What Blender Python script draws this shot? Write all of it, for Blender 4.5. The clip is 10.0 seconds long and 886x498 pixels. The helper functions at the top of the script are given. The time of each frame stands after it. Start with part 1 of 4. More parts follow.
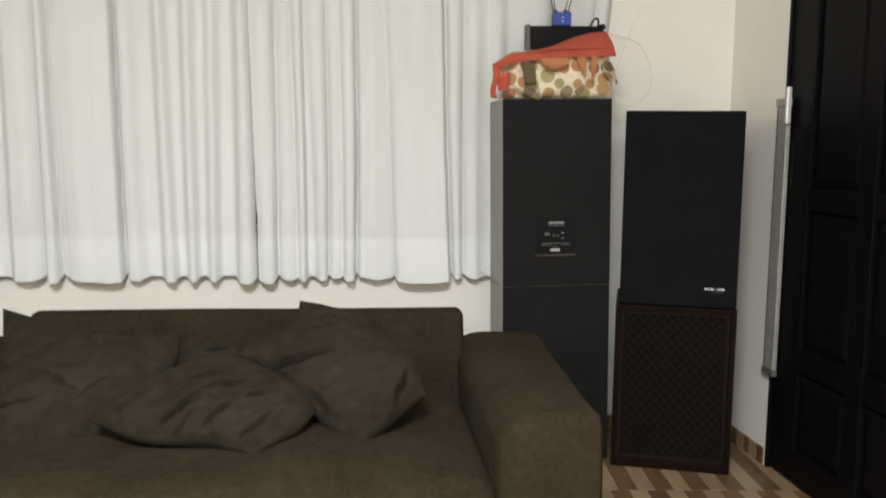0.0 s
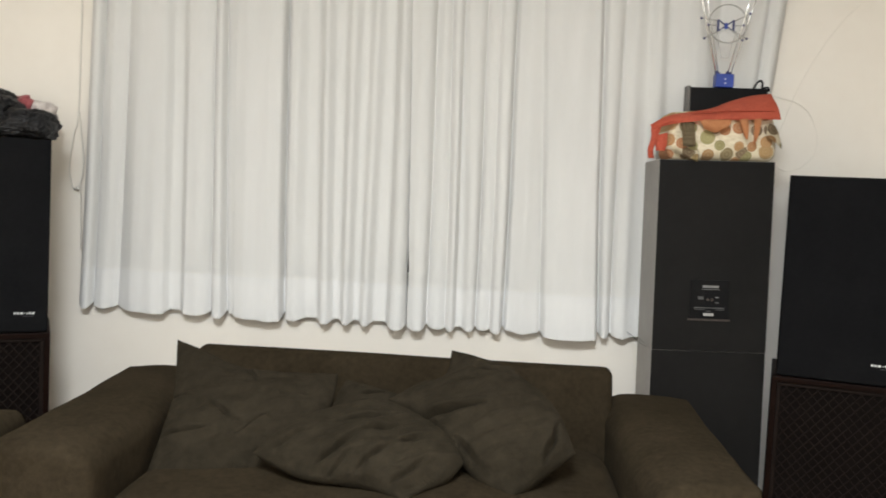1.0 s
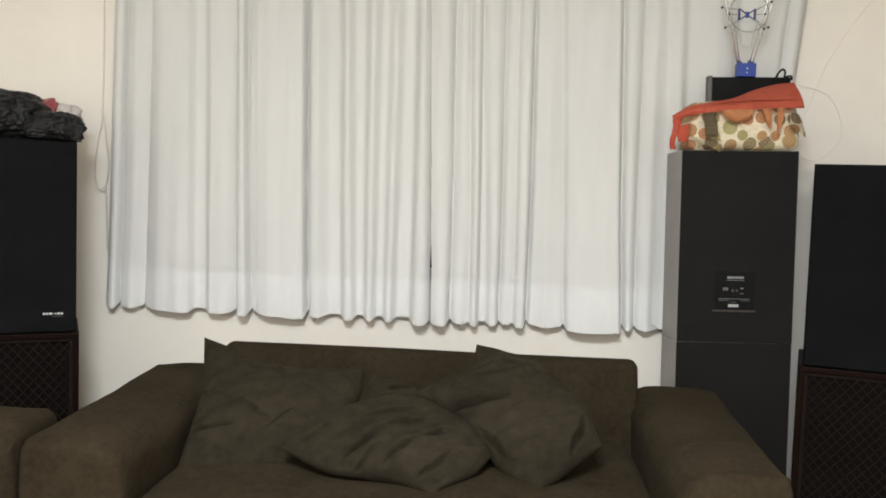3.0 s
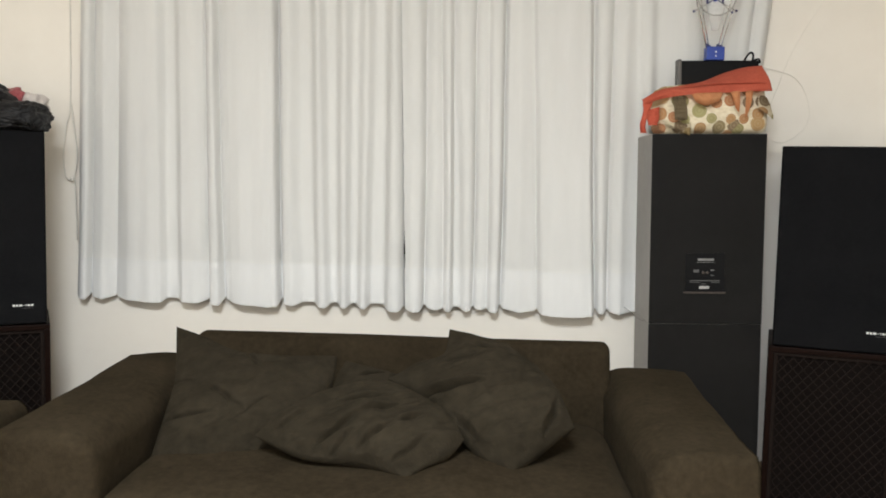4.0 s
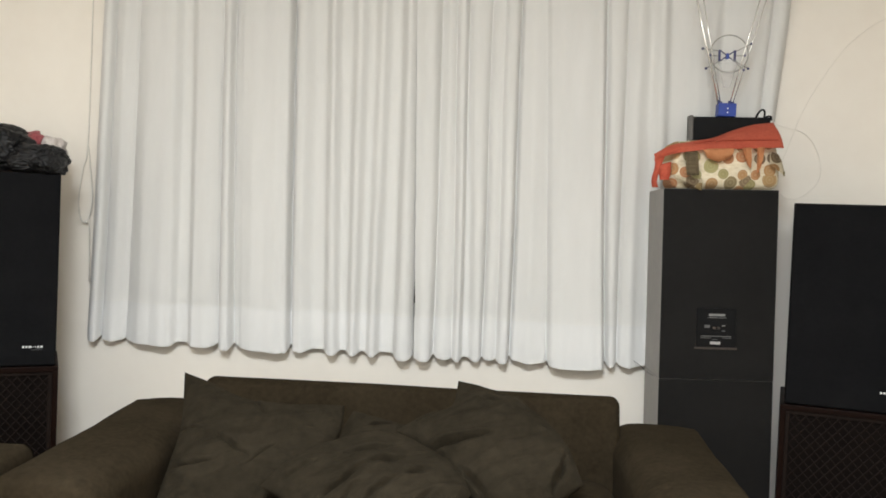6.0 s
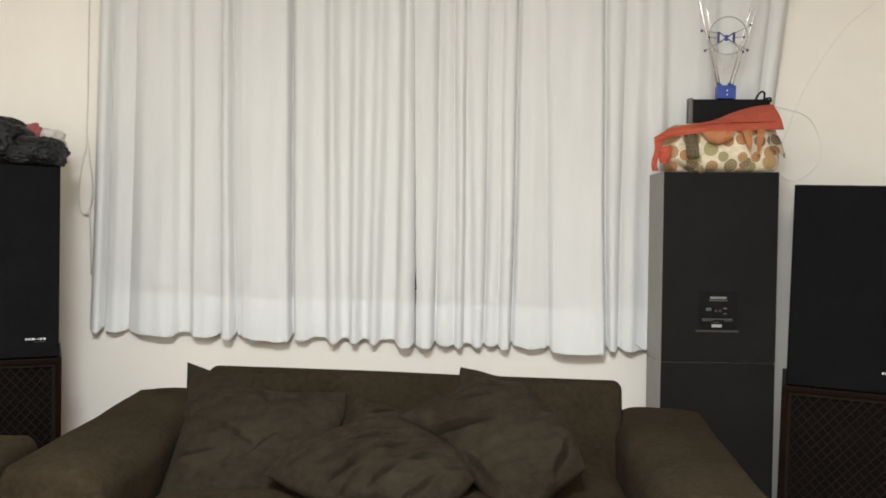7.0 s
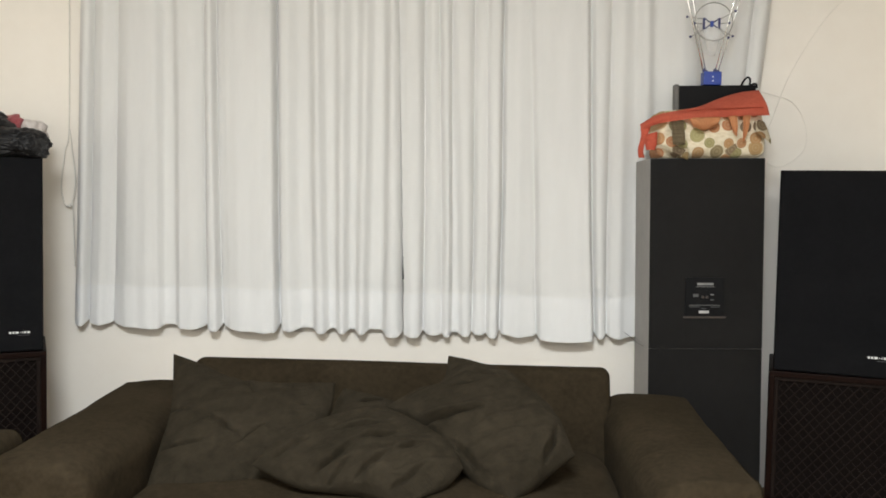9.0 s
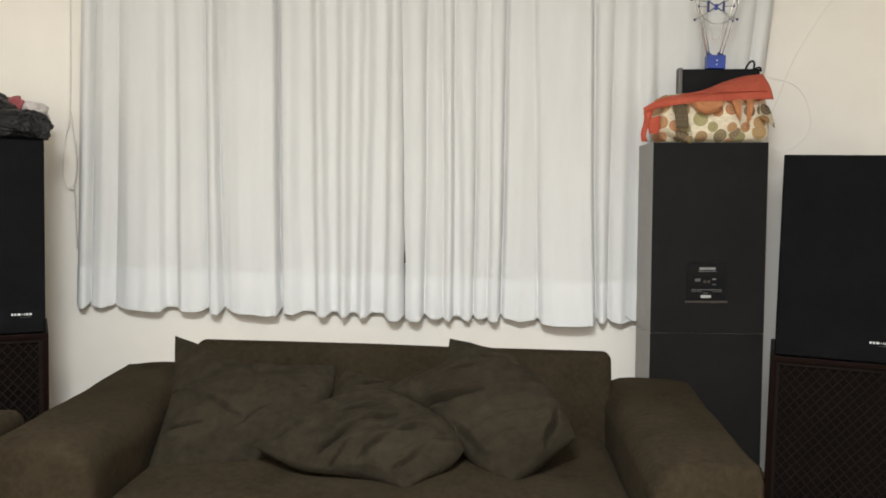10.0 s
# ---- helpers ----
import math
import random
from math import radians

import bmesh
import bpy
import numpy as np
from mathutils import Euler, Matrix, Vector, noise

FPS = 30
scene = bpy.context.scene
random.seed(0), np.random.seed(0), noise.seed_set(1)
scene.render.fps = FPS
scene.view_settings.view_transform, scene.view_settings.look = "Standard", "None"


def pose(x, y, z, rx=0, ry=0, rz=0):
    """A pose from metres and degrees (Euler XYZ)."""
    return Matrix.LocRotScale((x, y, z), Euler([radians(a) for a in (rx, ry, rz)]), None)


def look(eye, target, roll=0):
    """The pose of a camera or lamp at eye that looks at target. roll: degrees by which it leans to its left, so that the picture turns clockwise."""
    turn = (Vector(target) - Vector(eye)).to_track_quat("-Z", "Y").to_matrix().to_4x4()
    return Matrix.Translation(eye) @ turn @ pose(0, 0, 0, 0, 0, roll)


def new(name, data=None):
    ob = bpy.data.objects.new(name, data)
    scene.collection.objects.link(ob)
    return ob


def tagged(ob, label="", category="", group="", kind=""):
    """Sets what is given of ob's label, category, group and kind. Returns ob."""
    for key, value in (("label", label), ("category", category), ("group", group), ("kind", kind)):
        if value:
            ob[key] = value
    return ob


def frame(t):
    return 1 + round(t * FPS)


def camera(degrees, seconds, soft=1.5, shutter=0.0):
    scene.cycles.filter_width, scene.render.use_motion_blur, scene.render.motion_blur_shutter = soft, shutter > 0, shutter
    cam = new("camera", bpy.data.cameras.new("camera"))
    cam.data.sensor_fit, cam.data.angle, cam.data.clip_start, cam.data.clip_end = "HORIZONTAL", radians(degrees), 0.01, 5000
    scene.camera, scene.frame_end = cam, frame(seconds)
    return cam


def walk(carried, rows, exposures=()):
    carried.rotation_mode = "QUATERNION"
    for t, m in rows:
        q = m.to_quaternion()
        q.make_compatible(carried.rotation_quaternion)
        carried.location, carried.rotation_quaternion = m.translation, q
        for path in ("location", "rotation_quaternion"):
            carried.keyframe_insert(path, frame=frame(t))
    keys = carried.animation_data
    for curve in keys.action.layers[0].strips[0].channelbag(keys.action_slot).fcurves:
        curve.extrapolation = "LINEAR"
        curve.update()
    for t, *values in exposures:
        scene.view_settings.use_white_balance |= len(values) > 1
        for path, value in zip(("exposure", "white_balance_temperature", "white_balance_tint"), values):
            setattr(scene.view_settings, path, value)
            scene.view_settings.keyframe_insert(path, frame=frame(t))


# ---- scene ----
cam = camera(54.6, 10.0, soft=1.7, shutter=0.5)
PATH = [
    (0, (-0.052, 0.212, 1.118), (0.165, 2.186, 0.884), 0.7),
    (0.3, (-0.038, 0.19, 1.145), (0.141, 2.174, 0.97), 0.1),
    (0.5, (-0.077, 0.185, 1.132), (0.068, 2.176, 1.01), 0.7),
    (0.7, (-0.054, 0.176, 1.135), (-0.022, 2.173, 1.022), 2.0),
    (0.8, (-0.053, 0.184, 1.133), (-0.091, 2.18, 1.018), 2.0),
    (1, (-0.119, 0.191, 1.122), (-0.208, 2.186, 1.001), 2.9),
    (1.2, (-0.116, 0.196, 1.129), (-0.193, 2.190, 0.998), 4.3),
    (1.5, (-0.125, 0.197, 1.127), (-0.191, 2.191, 0.994), 3.9),
    (2, (-0.128, 0.192, 1.132), (-0.271, 2.183, 1.011), 3.5),
    (2.5, (-0.128, 0.188, 1.121), (-0.284, 2.178, 0.996), 2.4),
    (4, (-0.11, 0.18, 1.114), (-0.193, 2.172, 0.954), 1.3),
    (4.5, (-0.102, 0.184, 1.108), (-0.16, 2.175, 0.93), 1.2),
    (5, (-0.11, 0.174, 1.126), (-0.184, 2.168, 0.994), 1.9),
    (5.5, (-0.112, 0.181, 1.125), (-0.21, 2.178, 1.079), 2.5),
    (6, (-0.115, 0.179, 1.126), (-0.223, 2.175, 1.073), 2.4),
    (7.5, (-0.109, 0.18, 1.124), (-0.216, 2.175, 1.03), 1.3),
    (8, (-0.11, 0.181, 1.121), (-0.209, 2.177, 1.025), 1.3),
    (8.5, (-0.105, 0.189, 1.117), (-0.195, 2.185, 1.019), 1.2),
    (9, (-0.109, 0.189, 1.119), (-0.191, 2.185, 1.014), 1.1),
    (9.5, (-0.109, 0.191, 1.115), (-0.188, 2.186, 0.998), 1.2),
    (10, (-0.108, 0.193, 1.111), (-0.194, 2.186, 0.973), 1.3),
]
walk(cam, [(t, look(*p)) for t, *p in PATH])

# ---- light ----
world = bpy.data.worlds.new("night_sky")
scene.world = world
world.use_nodes = True
world.node_tree.nodes["Background"].inputs[0].default_value = (0.012, 0.014, 0.02, 1)
world.node_tree.nodes["Background"].inputs[1].default_value = 0.3

room_light = new("room_light", bpy.data.lights.new("room_light", "AREA"))
room_light.data.shape, room_light.data.size = "DISK", 0.95
room_light.data.energy, room_light.data.color = 211, (0.885, 0.94, 0.98)
room_light.matrix_world = pose(-0.4, -0.35, 2.66)


# ---- materials ----
def mat(name, rough=0.6, metal=0.0):
    m = bpy.data.materials.new(name)
    m.use_nodes = True
    nt = m.node_tree
    bsdf = nt.nodes["Principled BSDF"]
    bsdf.inputs["Roughness"].default_value = rough
    bsdf.inputs["Metallic"].default_value = metal
    return m, nt, bsdf


def node(nt, kind, **values):
    n = nt.nodes.new(kind)
    for key, value in values.items():
        n.inputs[key.replace("_", " ")].default_value = value
    return n


def ramp(nt, fac, *stops):
    n = nt.nodes.new("ShaderNodeValToRGB")
    els = n.color_ramp.elements
    while len(els) < len(stops):
        els.new(0.5)
    for el, (at, col) in zip(els, stops):
        el.position, el.color = at, (*col, 1)
    nt.links.new(fac, n.inputs[0])
    return n.outputs[0]


def mottled(name, dark, light, scale, rough=0.6, metal=0.0, bump=0.1, grain=300.0, grain_bump=0.1, stretch=(1, 1, 1), second=6.0, rough_var=0.1):
    """Two scales of colour change, fine relief and uneven gloss, in object space."""
    m, nt, bsdf = mat(name, rough, metal)
    tc = nt.nodes.new("ShaderNodeTexCoord")
    mp = nt.nodes.new("ShaderNodeMapping")
    mp.inputs["Scale"].default_value = stretch
    nt.links.new(tc.outputs["Object"], mp.inputs[0])
    big = node(nt, "ShaderNodeTexNoise", Scale=scale, Detail=5.0, Roughness=0.6)
    mid = node(nt, "ShaderNodeTexNoise", Scale=scale * second, Detail=6.0, Roughness=0.65)
    fine = node(nt, "ShaderNodeTexNoise", Scale=grain, Detail=2.0)
    for n in (big, mid, fine):
        nt.links.new(mp.outputs[0], n.inputs["Vector"])
    mix = nt.nodes.new("ShaderNodeMath")
    mix.operation = "ADD"
    half = nt.nodes.new("ShaderNodeMath")
    half.operation, half.inputs[1].default_value = "MULTIPLY", 0.5
    nt.links.new(big.outputs[0], mix.inputs[0])
    nt.links.new(mid.outputs[0], mix.inputs[1])
    nt.links.new(mix.outputs[0], half.inputs[0])
    nt.links.new(ramp(nt, half.outputs[0], (0.36, dark), (0.64, light)), bsdf.inputs["Base Color"])
    b1 = node(nt, "ShaderNodeBump", Strength=bump, Distance=0.01)
    b2 = node(nt, "ShaderNodeBump", Strength=grain_bump, Distance=0.002)
    nt.links.new(mid.outputs[0], b1.inputs["Height"])
    nt.links.new(fine.outputs[0], b2.inputs["Height"])
    nt.links.new(b1.outputs[0], b2.inputs["Normal"])
    nt.links.new(b2.outputs[0], bsdf.inputs["Normal"])
    rr = node(nt, "ShaderNodeMapRange")
    rr.inputs["To Min"].default_value, rr.inputs["To Max"].default_value = rough - rough_var, min(1, rough + rough_var)
    nt.links.new(mid.outputs[0], rr.inputs[0])
    nt.links.new(rr.outputs[0], bsdf.inputs["Roughness"])
    return m


def varied(m, low, high):
    """Lets each piece differ a little in brightness."""
    nt = m.node_tree
    bsdf = nt.nodes["Principled BSDF"]
    link = bsdf.inputs["Base Color"].links[0]
    info = nt.nodes.new("ShaderNodeObjectInfo")
    mr = node(nt, "ShaderNodeMapRange")
    mr.inputs["To Min"].default_value, mr.inputs["To Max"].default_value = low, high
    nt.links.new(info.outputs["Random"], mr.inputs[0])
    hsv = nt.nodes.new("ShaderNodeHueSaturation")
    nt.links.new(mr.outputs[0], hsv.inputs["Value"])
    nt.links.new(link.from_socket, hsv.inputs["Color"])
    nt.links.new(hsv.outputs[0], bsdf.inputs["Base Color"])
    return m


M_WALL = mottled("painted_plaster", (0.852, 0.797, 0.716), (0.887, 0.838, 0.761), 1.3, 0.75, bump=0.05, grain=140, grain_bump=0.12)
M_CEIL = mottled("ceiling_paint", (0.78, 0.77, 0.74), (0.82, 0.81, 0.78), 1.5, 0.8)
M_SUEDE = mottled("brown_suede", (0.0192, 0.0143, 0.0086), (0.0368, 0.0280, 0.0174), 5.5, 0.9, bump=0.25, grain=500, grain_bump=0.5, second=11, rough_var=0.06)
M_SUEDE.node_tree.nodes["Principled BSDF"].inputs["Sheen Weight"].default_value = 0.03
M_SUEDE.node_tree.nodes["Principled BSDF"].inputs["Sheen Tint"].default_value = (0.5, 0.42, 0.3, 1)
M_SUEDE.node_tree.nodes["Principled BSDF"].inputs["Specular IOR Level"].default_value = 0.0
M_PILLOW = mottled("pillow_suede", (0.0180, 0.0148, 0.0100), (0.0325, 0.0265, 0.0180), 6, 0.9, bump=0.5, grain=700, grain_bump=0.3, second=6, rough_var=0.06)
M_PILLOW.node_tree.nodes["Principled BSDF"].inputs["Sheen Weight"].default_value = 0.03
M_PILLOW.node_tree.nodes["Principled BSDF"].inputs["Sheen Tint"].default_value = (0.5, 0.43, 0.32, 1)
M_PILLOW.node_tree.nodes["Principled BSDF"].inputs["Specular IOR Level"].default_value = 0.0
M_GRILLE = mottled("black_grille_cloth", (0.0075, 0.0075, 0.0082), (0.0115, 0.0115, 0.0122), 9, 0.95, bump=0.1, grain=900, grain_bump=0.5)
M_VINYL = mottled("charcoal_vinyl", (0.0094, 0.0090, 0.0086), (0.0138, 0.0132, 0.0126), 5, 0.62, bump=0.12, grain=400, grain_bump=0.3)
M_VINYL_SIDE = mottled("grey_board", (0.27, 0.255, 0.237), (0.34, 0.322, 0.30), 5, 0.6, grain=300)
M_BLACK = mottled("black_plastic", (0.004, 0.004, 0.0045), (0.007, 0.007, 0.0075), 12, 0.5, grain=300)
M_WALNUT = mottled("dark_walnut", (0.0062, 0.0027, 0.0019), (0.0125, 0.0056, 0.0038), 7, 0.45, bump=0.1, grain=200, stretch=(6, 6, 0.7))
M_LATTICE = mottled("lattice_wood", (0.0105, 0.0074, 0.0062), (0.0190, 0.0132, 0.0108), 14, 0.55, grain=300)
M_DOOR = mottled("ebony_stained_wood", (0.0032, 0.0029, 0.0031), (0.0062, 0.0054, 0.0054), 5, 0.42, bump=0.12, grain=250, stretch=(5, 5, 0.5), rough_var=0.08)
M_BROWN_CLOTH = mottled("brown_speaker_cloth", (0.0072, 0.0056, 0.0049), (0.0115, 0.0088, 0.0078), 12, 0.95, grain=700, grain_bump=0.4)
M_STEEL = mottled("dull_aluminium", (0.30, 0.29, 0.27), (0.40, 0.39, 0.36), 9, 0.5, metal=0.35, grain=400)
M_CHROME = mottled("bright_chrome", (0.78, 0.78, 0.77), (0.88, 0.88, 0.87), 30, 0.3, metal=0.45, bump=0.0, grain_bump=0.02)
M_ROD = mottled("polished_rod", (0.86, 0.86, 0.85), (0.92, 0.92, 0.91), 30, 0.16, metal=0.8, bump=0.0, grain_bump=0.01)
M_CAP = mottled("dark_plastic_cap", (0.08, 0.075, 0.07), (0.11, 0.1, 0.09), 20, 0.5)
M_PRINT = mottled("silver_print", (0.68, 0.68, 0.66), (0.8, 0.8, 0.78), 40, 0.5)
M_PRINT_DIM = mottled("grey_print", (0.06, 0.06, 0.06), (0.11, 0.11, 0.11), 60, 0.5)
M_PRINT_MID = mottled("pale_print", (0.15, 0.15, 0.145), (0.24, 0.24, 0.23), 60, 0.5)
M_STICKER = mottled("worn_white_sticker", (0.32, 0.31, 0.30), (0.46, 0.45, 0.43), 60, 0.5)
M_RUST = mottled("brown_sticker", (0.018, 0.013, 0.010), (0.06, 0.042, 0.032), 40, 0.5)
M_ORANGE = mottled("orange_canvas", (0.70, 0.145, 0.085), (0.82, 0.205, 0.12), 14, 0.85, bump=0.2, grain=500, grain_bump=0.5)
M_AMBER = mottled("amber_canvas", (0.72, 0.32, 0.14), (0.8, 0.40, 0.19), 16, 0.85, bump=0.2, grain=500, grain_bump=0.5)
M_BLUE = mottled("blue_plastic", (0.008, 0.035, 0.25), (0.012, 0.05, 0.33), 20, 0.4)
M_NAVY = mottled("dark_blue_plastic", (0.015, 0.018, 0.09), (0.02, 0.025, 0.12), 20, 0.45)
M_CABLE = mottled("ivory_cable", (0.80, 0.76, 0.68), (0.86, 0.82, 0.75), 30, 0.5)
M_CORD = mottled("grey_cord", (0.68, 0.65, 0.59), (0.78, 0.75, 0.69), 60, 0.7)
M_SACK = mottled("black_bin_bag", (0.0075, 0.0072, 0.0075), (0.012, 0.0115, 0.012), 8, 0.5, bump=0.2, grain=60, grain_bump=0.15)
M_RED = mottled("red_plastic_film", (0.22, 0.03, 0.035), (0.38, 0.10, 0.11), 20, 0.4, bump=0.4, grain=90, grain_bump=0.4)
M_CLOUD = mottled("white_plastic_film", (0.5, 0.44, 0.41), (0.70, 0.64, 0.59), 20, 0.35, bump=0.5, grain=90, grain_bump=0.4)
M_STRIPE = mottled("olive_brown_patch", (0.16, 0.12, 0.07), (0.30, 0.24, 0.15), 30, 0.85, grain=500, stretch=(0.2, 0.2, 3))
M_FRAME = mottled("white_window_paint", (0.7, 0.7, 0.68), (0.78, 0.78, 0.75), 10, 0.4)
M_TILE_LIGHT = varied(mottled("beige_tile", (0.25, 0.172, 0.098), (0.33, 0.232, 0.138), 8, 0.32, bump=0.03, grain=160, stretch=(1, 1, 1)), 0.85, 1.1)
M_TILE_DARK = varied(mottled("brown_tile", (0.10, 0.056, 0.026), (0.165, 0.096, 0.048), 8, 0.32, bump=0.03, grain=160), 0.8, 1.15)
M_GROUT = mottled("brown_grout", (0.2, 0.14, 0.09), (0.28, 0.2, 0.13), 20, 0.8)


for m_dull, gloss in ((M_GRILLE, 0.02), (M_BROWN_CLOTH, 0.02), (M_VINYL, 0.08), (M_DOOR, 0.05), (M_WALNUT, 0.05), (M_LATTICE, 0.04), (M_BLACK, 0.1), (M_SUEDE, 0.0), (M_PILLOW, 0.0), (M_STRIPE, 0.1), (M_SACK, 0.25)):
    m_dull.node_tree.nodes["Principled BSDF"].inputs["Specular IOR Level"].default_value = gloss


def cloth(name, dark, light, through_it):
    """Thin woven cotton that lets a little light through."""
    m = mottled(name, dark, light, 2.2, 0.92, bump=0.12, grain=650, grain_bump=0.35, stretch=(1.6, 1.6, 0.35))
    nt = m.node_tree
    bsdf = nt.nodes["Principled BSDF"]
    bsdf.inputs["Specular IOR Level"].default_value = 0.15
    out = [n for n in nt.nodes if n.type == "OUTPUT_MATERIAL"][0]
    tr = nt.nodes.new("ShaderNodeBsdfTranslucent")
    tr.inputs[0].default_value = (*light, 1)
    mx = nt.nodes.new("ShaderNodeMixShader")
    mx.inputs[0].default_value = through_it
    nt.links.new(bsdf.outputs[0], mx.inputs[1])
    nt.links.new(tr.outputs[0], mx.inputs[2])
    nt.links.new(mx.outputs[0], out.inputs[0])
    return m


M_CURTAIN = cloth("white_cotton", (0.783, 0.776, 0.754), (0.833, 0.826, 0.804), 0.175)
M_HEM = cloth("doubled_white_cotton", (0.77, 0.767, 0.755), (0.82, 0.817, 0.805), 0.05)


def clear(name, tint, rough):
    m, nt, bsdf = mat(name, rough)
    bsdf.inputs["Base Color"].default_value = (*tint, 1)
    bsdf.inputs["Transmission Weight"].default_value = 1.0
    bsdf.inputs["IOR"].default_value = 1.2
    return m


M_GLASS = clear("window_glass", (0.9, 0.95, 0.93), 0.02)
M_ACRYLIC, _nt, _b = mat("clear_plastic", 0.15)
_b.inputs["Base Color"].default_value, _b.inputs["Alpha"].default_value = (0.75, 0.75, 0.74, 1), 0.22


def dotted():
    """Cream cotton printed with ringed discs in olive, rust and amber."""
    m, nt, bsdf = mat("disc_print_cotton", 0.88)
    tc = nt.nodes.new("ShaderNodeTexCoord")
    xyz, flat = nt.nodes.new("ShaderNodeSeparateXYZ"), nt.nodes.new("ShaderNodeCombineXYZ")
    nt.links.new(tc.outputs["Object"], xyz.inputs[0])
    nt.links.new(xyz.outputs[0], flat.inputs[0])
    nt.links.new(xyz.outputs[2], flat.inputs[1])
    vo = node(nt, "ShaderNodeTexVoronoi", Scale=21.5, Randomness=0.8)
    vo.voronoi_dimensions = "2D"
    nt.links.new(flat.outputs[0], vo.inputs["Vector"])
    sep = nt.nodes.new("ShaderNodeSeparateColor")
    nt.links.new(vo.outputs["Color"], sep.inputs[0])
    hue = ramp(nt, sep.outputs[0], (0.0, (0.27, 0.23, 0.10)), (0.3, (0.36, 0.33, 0.15)), (0.5, (0.42, 0.17, 0.08)), (0.62, (0.45, 0.25, 0.11)), (0.74, (0.33, 0.29, 0.13)), (0.92, (0.24, 0.17, 0.10)))
    ring = nt.nodes.new("ShaderNodeMath")
    ring.operation, ring.inputs[1].default_value = "MULTIPLY", 30.0
    nt.links.new(vo.outputs["Distance"], ring.inputs[0])
    sine = nt.nodes.new("ShaderNodeMath")
    sine.operation = "SINE"
    nt.links.new(ring.outputs[0], sine.inputs[0])
    pale = nt.nodes.new("ShaderNodeMix")
    pale.data_type = "RGBA"
    pale.inputs["B"].default_value = (0.62, 0.52, 0.32, 1)
    soft = nt.nodes.new("ShaderNodeMath")
    soft.operation, soft.inputs[1].default_value, soft.use_clamp = "MULTIPLY", 0.22, True
    nt.links.new(sine.outputs[0], soft.inputs[0])
    nt.links.new(soft.outputs[0], pale.inputs["Factor"])
    nt.links.new(hue, pale.inputs["A"])
    size = nt.nodes.new("ShaderNodeMath")
    size.operation, size.inputs[1].default_value, size.inputs[2].default_value = "MULTIPLY_ADD", 0.22, 0.34
    nt.links.new(sep.outputs[1], size.inputs[0])
    inside = nt.nodes.new("ShaderNodeMath")
    inside.operation = "LESS_THAN"
    nt.links.new(vo.outputs["Distance"], inside.inputs[0])
    nt.links.new(size.outputs[0], inside.inputs[1])
    cream = node(nt, "ShaderNodeTexNoise", Scale=22.0, Detail=4.0)
    base = ramp(nt, cream.outputs[0], (0.35, (0.66, 0.57, 0.40)), (0.65, (0.78, 0.70, 0.53)))
    mx = nt.nodes.new("ShaderNodeMix")
    mx.data_type = "RGBA"
    nt.links.new(inside.outputs[0], mx.inputs["Factor"])
    nt.links.new(base, mx.inputs["A"])
    nt.links.new(pale.outputs["Result"], mx.inputs["B"])
    nt.links.new(mx.outputs["Result"], bsdf.inputs["Base Color"])
    weave = node(nt, "ShaderNodeTexNoise", Scale=600.0)
    bump = node(nt, "ShaderNodeBump", Strength=0.4, Distance=0.002)
    nt.links.new(weave.outputs[0], bump.inputs["Height"])
    nt.links.new(bump.outputs[0], bsdf.inputs["Normal"])
    return m


M_DOTS = dotted()


# ---- mesh helpers ----
def thing(name, place, label, category, group="", turn=0.0, lean=0.0):
    ob = new(name)
    ob.matrix_world = pose(*place, 0, lean, turn)
    ob.empty_display_size = 0.1
    return tagged(ob, label, category, group)


def part(name, bm, material, parent, label="", smooth=False):
    """Links a bmesh as one mesh under a thing or a part, in the parent's own space."""
    me = bpy.data.meshes.new(name)
    bm.to_mesh(me)
    bm.free()
    me.materials.append(material)
    if smooth:
        me.polygons.foreach_set("use_smooth", [True] * len(me.polygons))
    ob = new(name, me)
    ob.parent = parent
    if label:
        ob["label"] = label
    return ob


def solid(name, bm, material, label="", category="", kind="", group="", smooth=False):
    ob = part(name, bm, material, None, "", smooth)
    return tagged(ob, label, category, group, kind)


def box(x0, x1, y0, y1, z0, z1, r=0.0, seg=2, bm=None):
    own = bmesh.new()
    bmesh.ops.create_cube(own, size=1)
    for v in own.verts:
        v.co = (x0 + (v.co.x + 0.5) * (x1 - x0), y0 + (v.co.y + 0.5) * (y1 - y0), z0 + (v.co.z + 0.5) * (z1 - z0))
    if r:
        bmesh.ops.bevel(own, geom=own.edges[:], offset=r, segments=seg, profile=0.5, affect="EDGES")
    if bm is None:
        return own
    return join(bm, own)


def join(bm, other):
    me = bpy.data.meshes.new("tmp")
    other.to_mesh(me)
    other.free()
    bm.from_mesh(me)
    bpy.data.meshes.remove(me)
    return bm


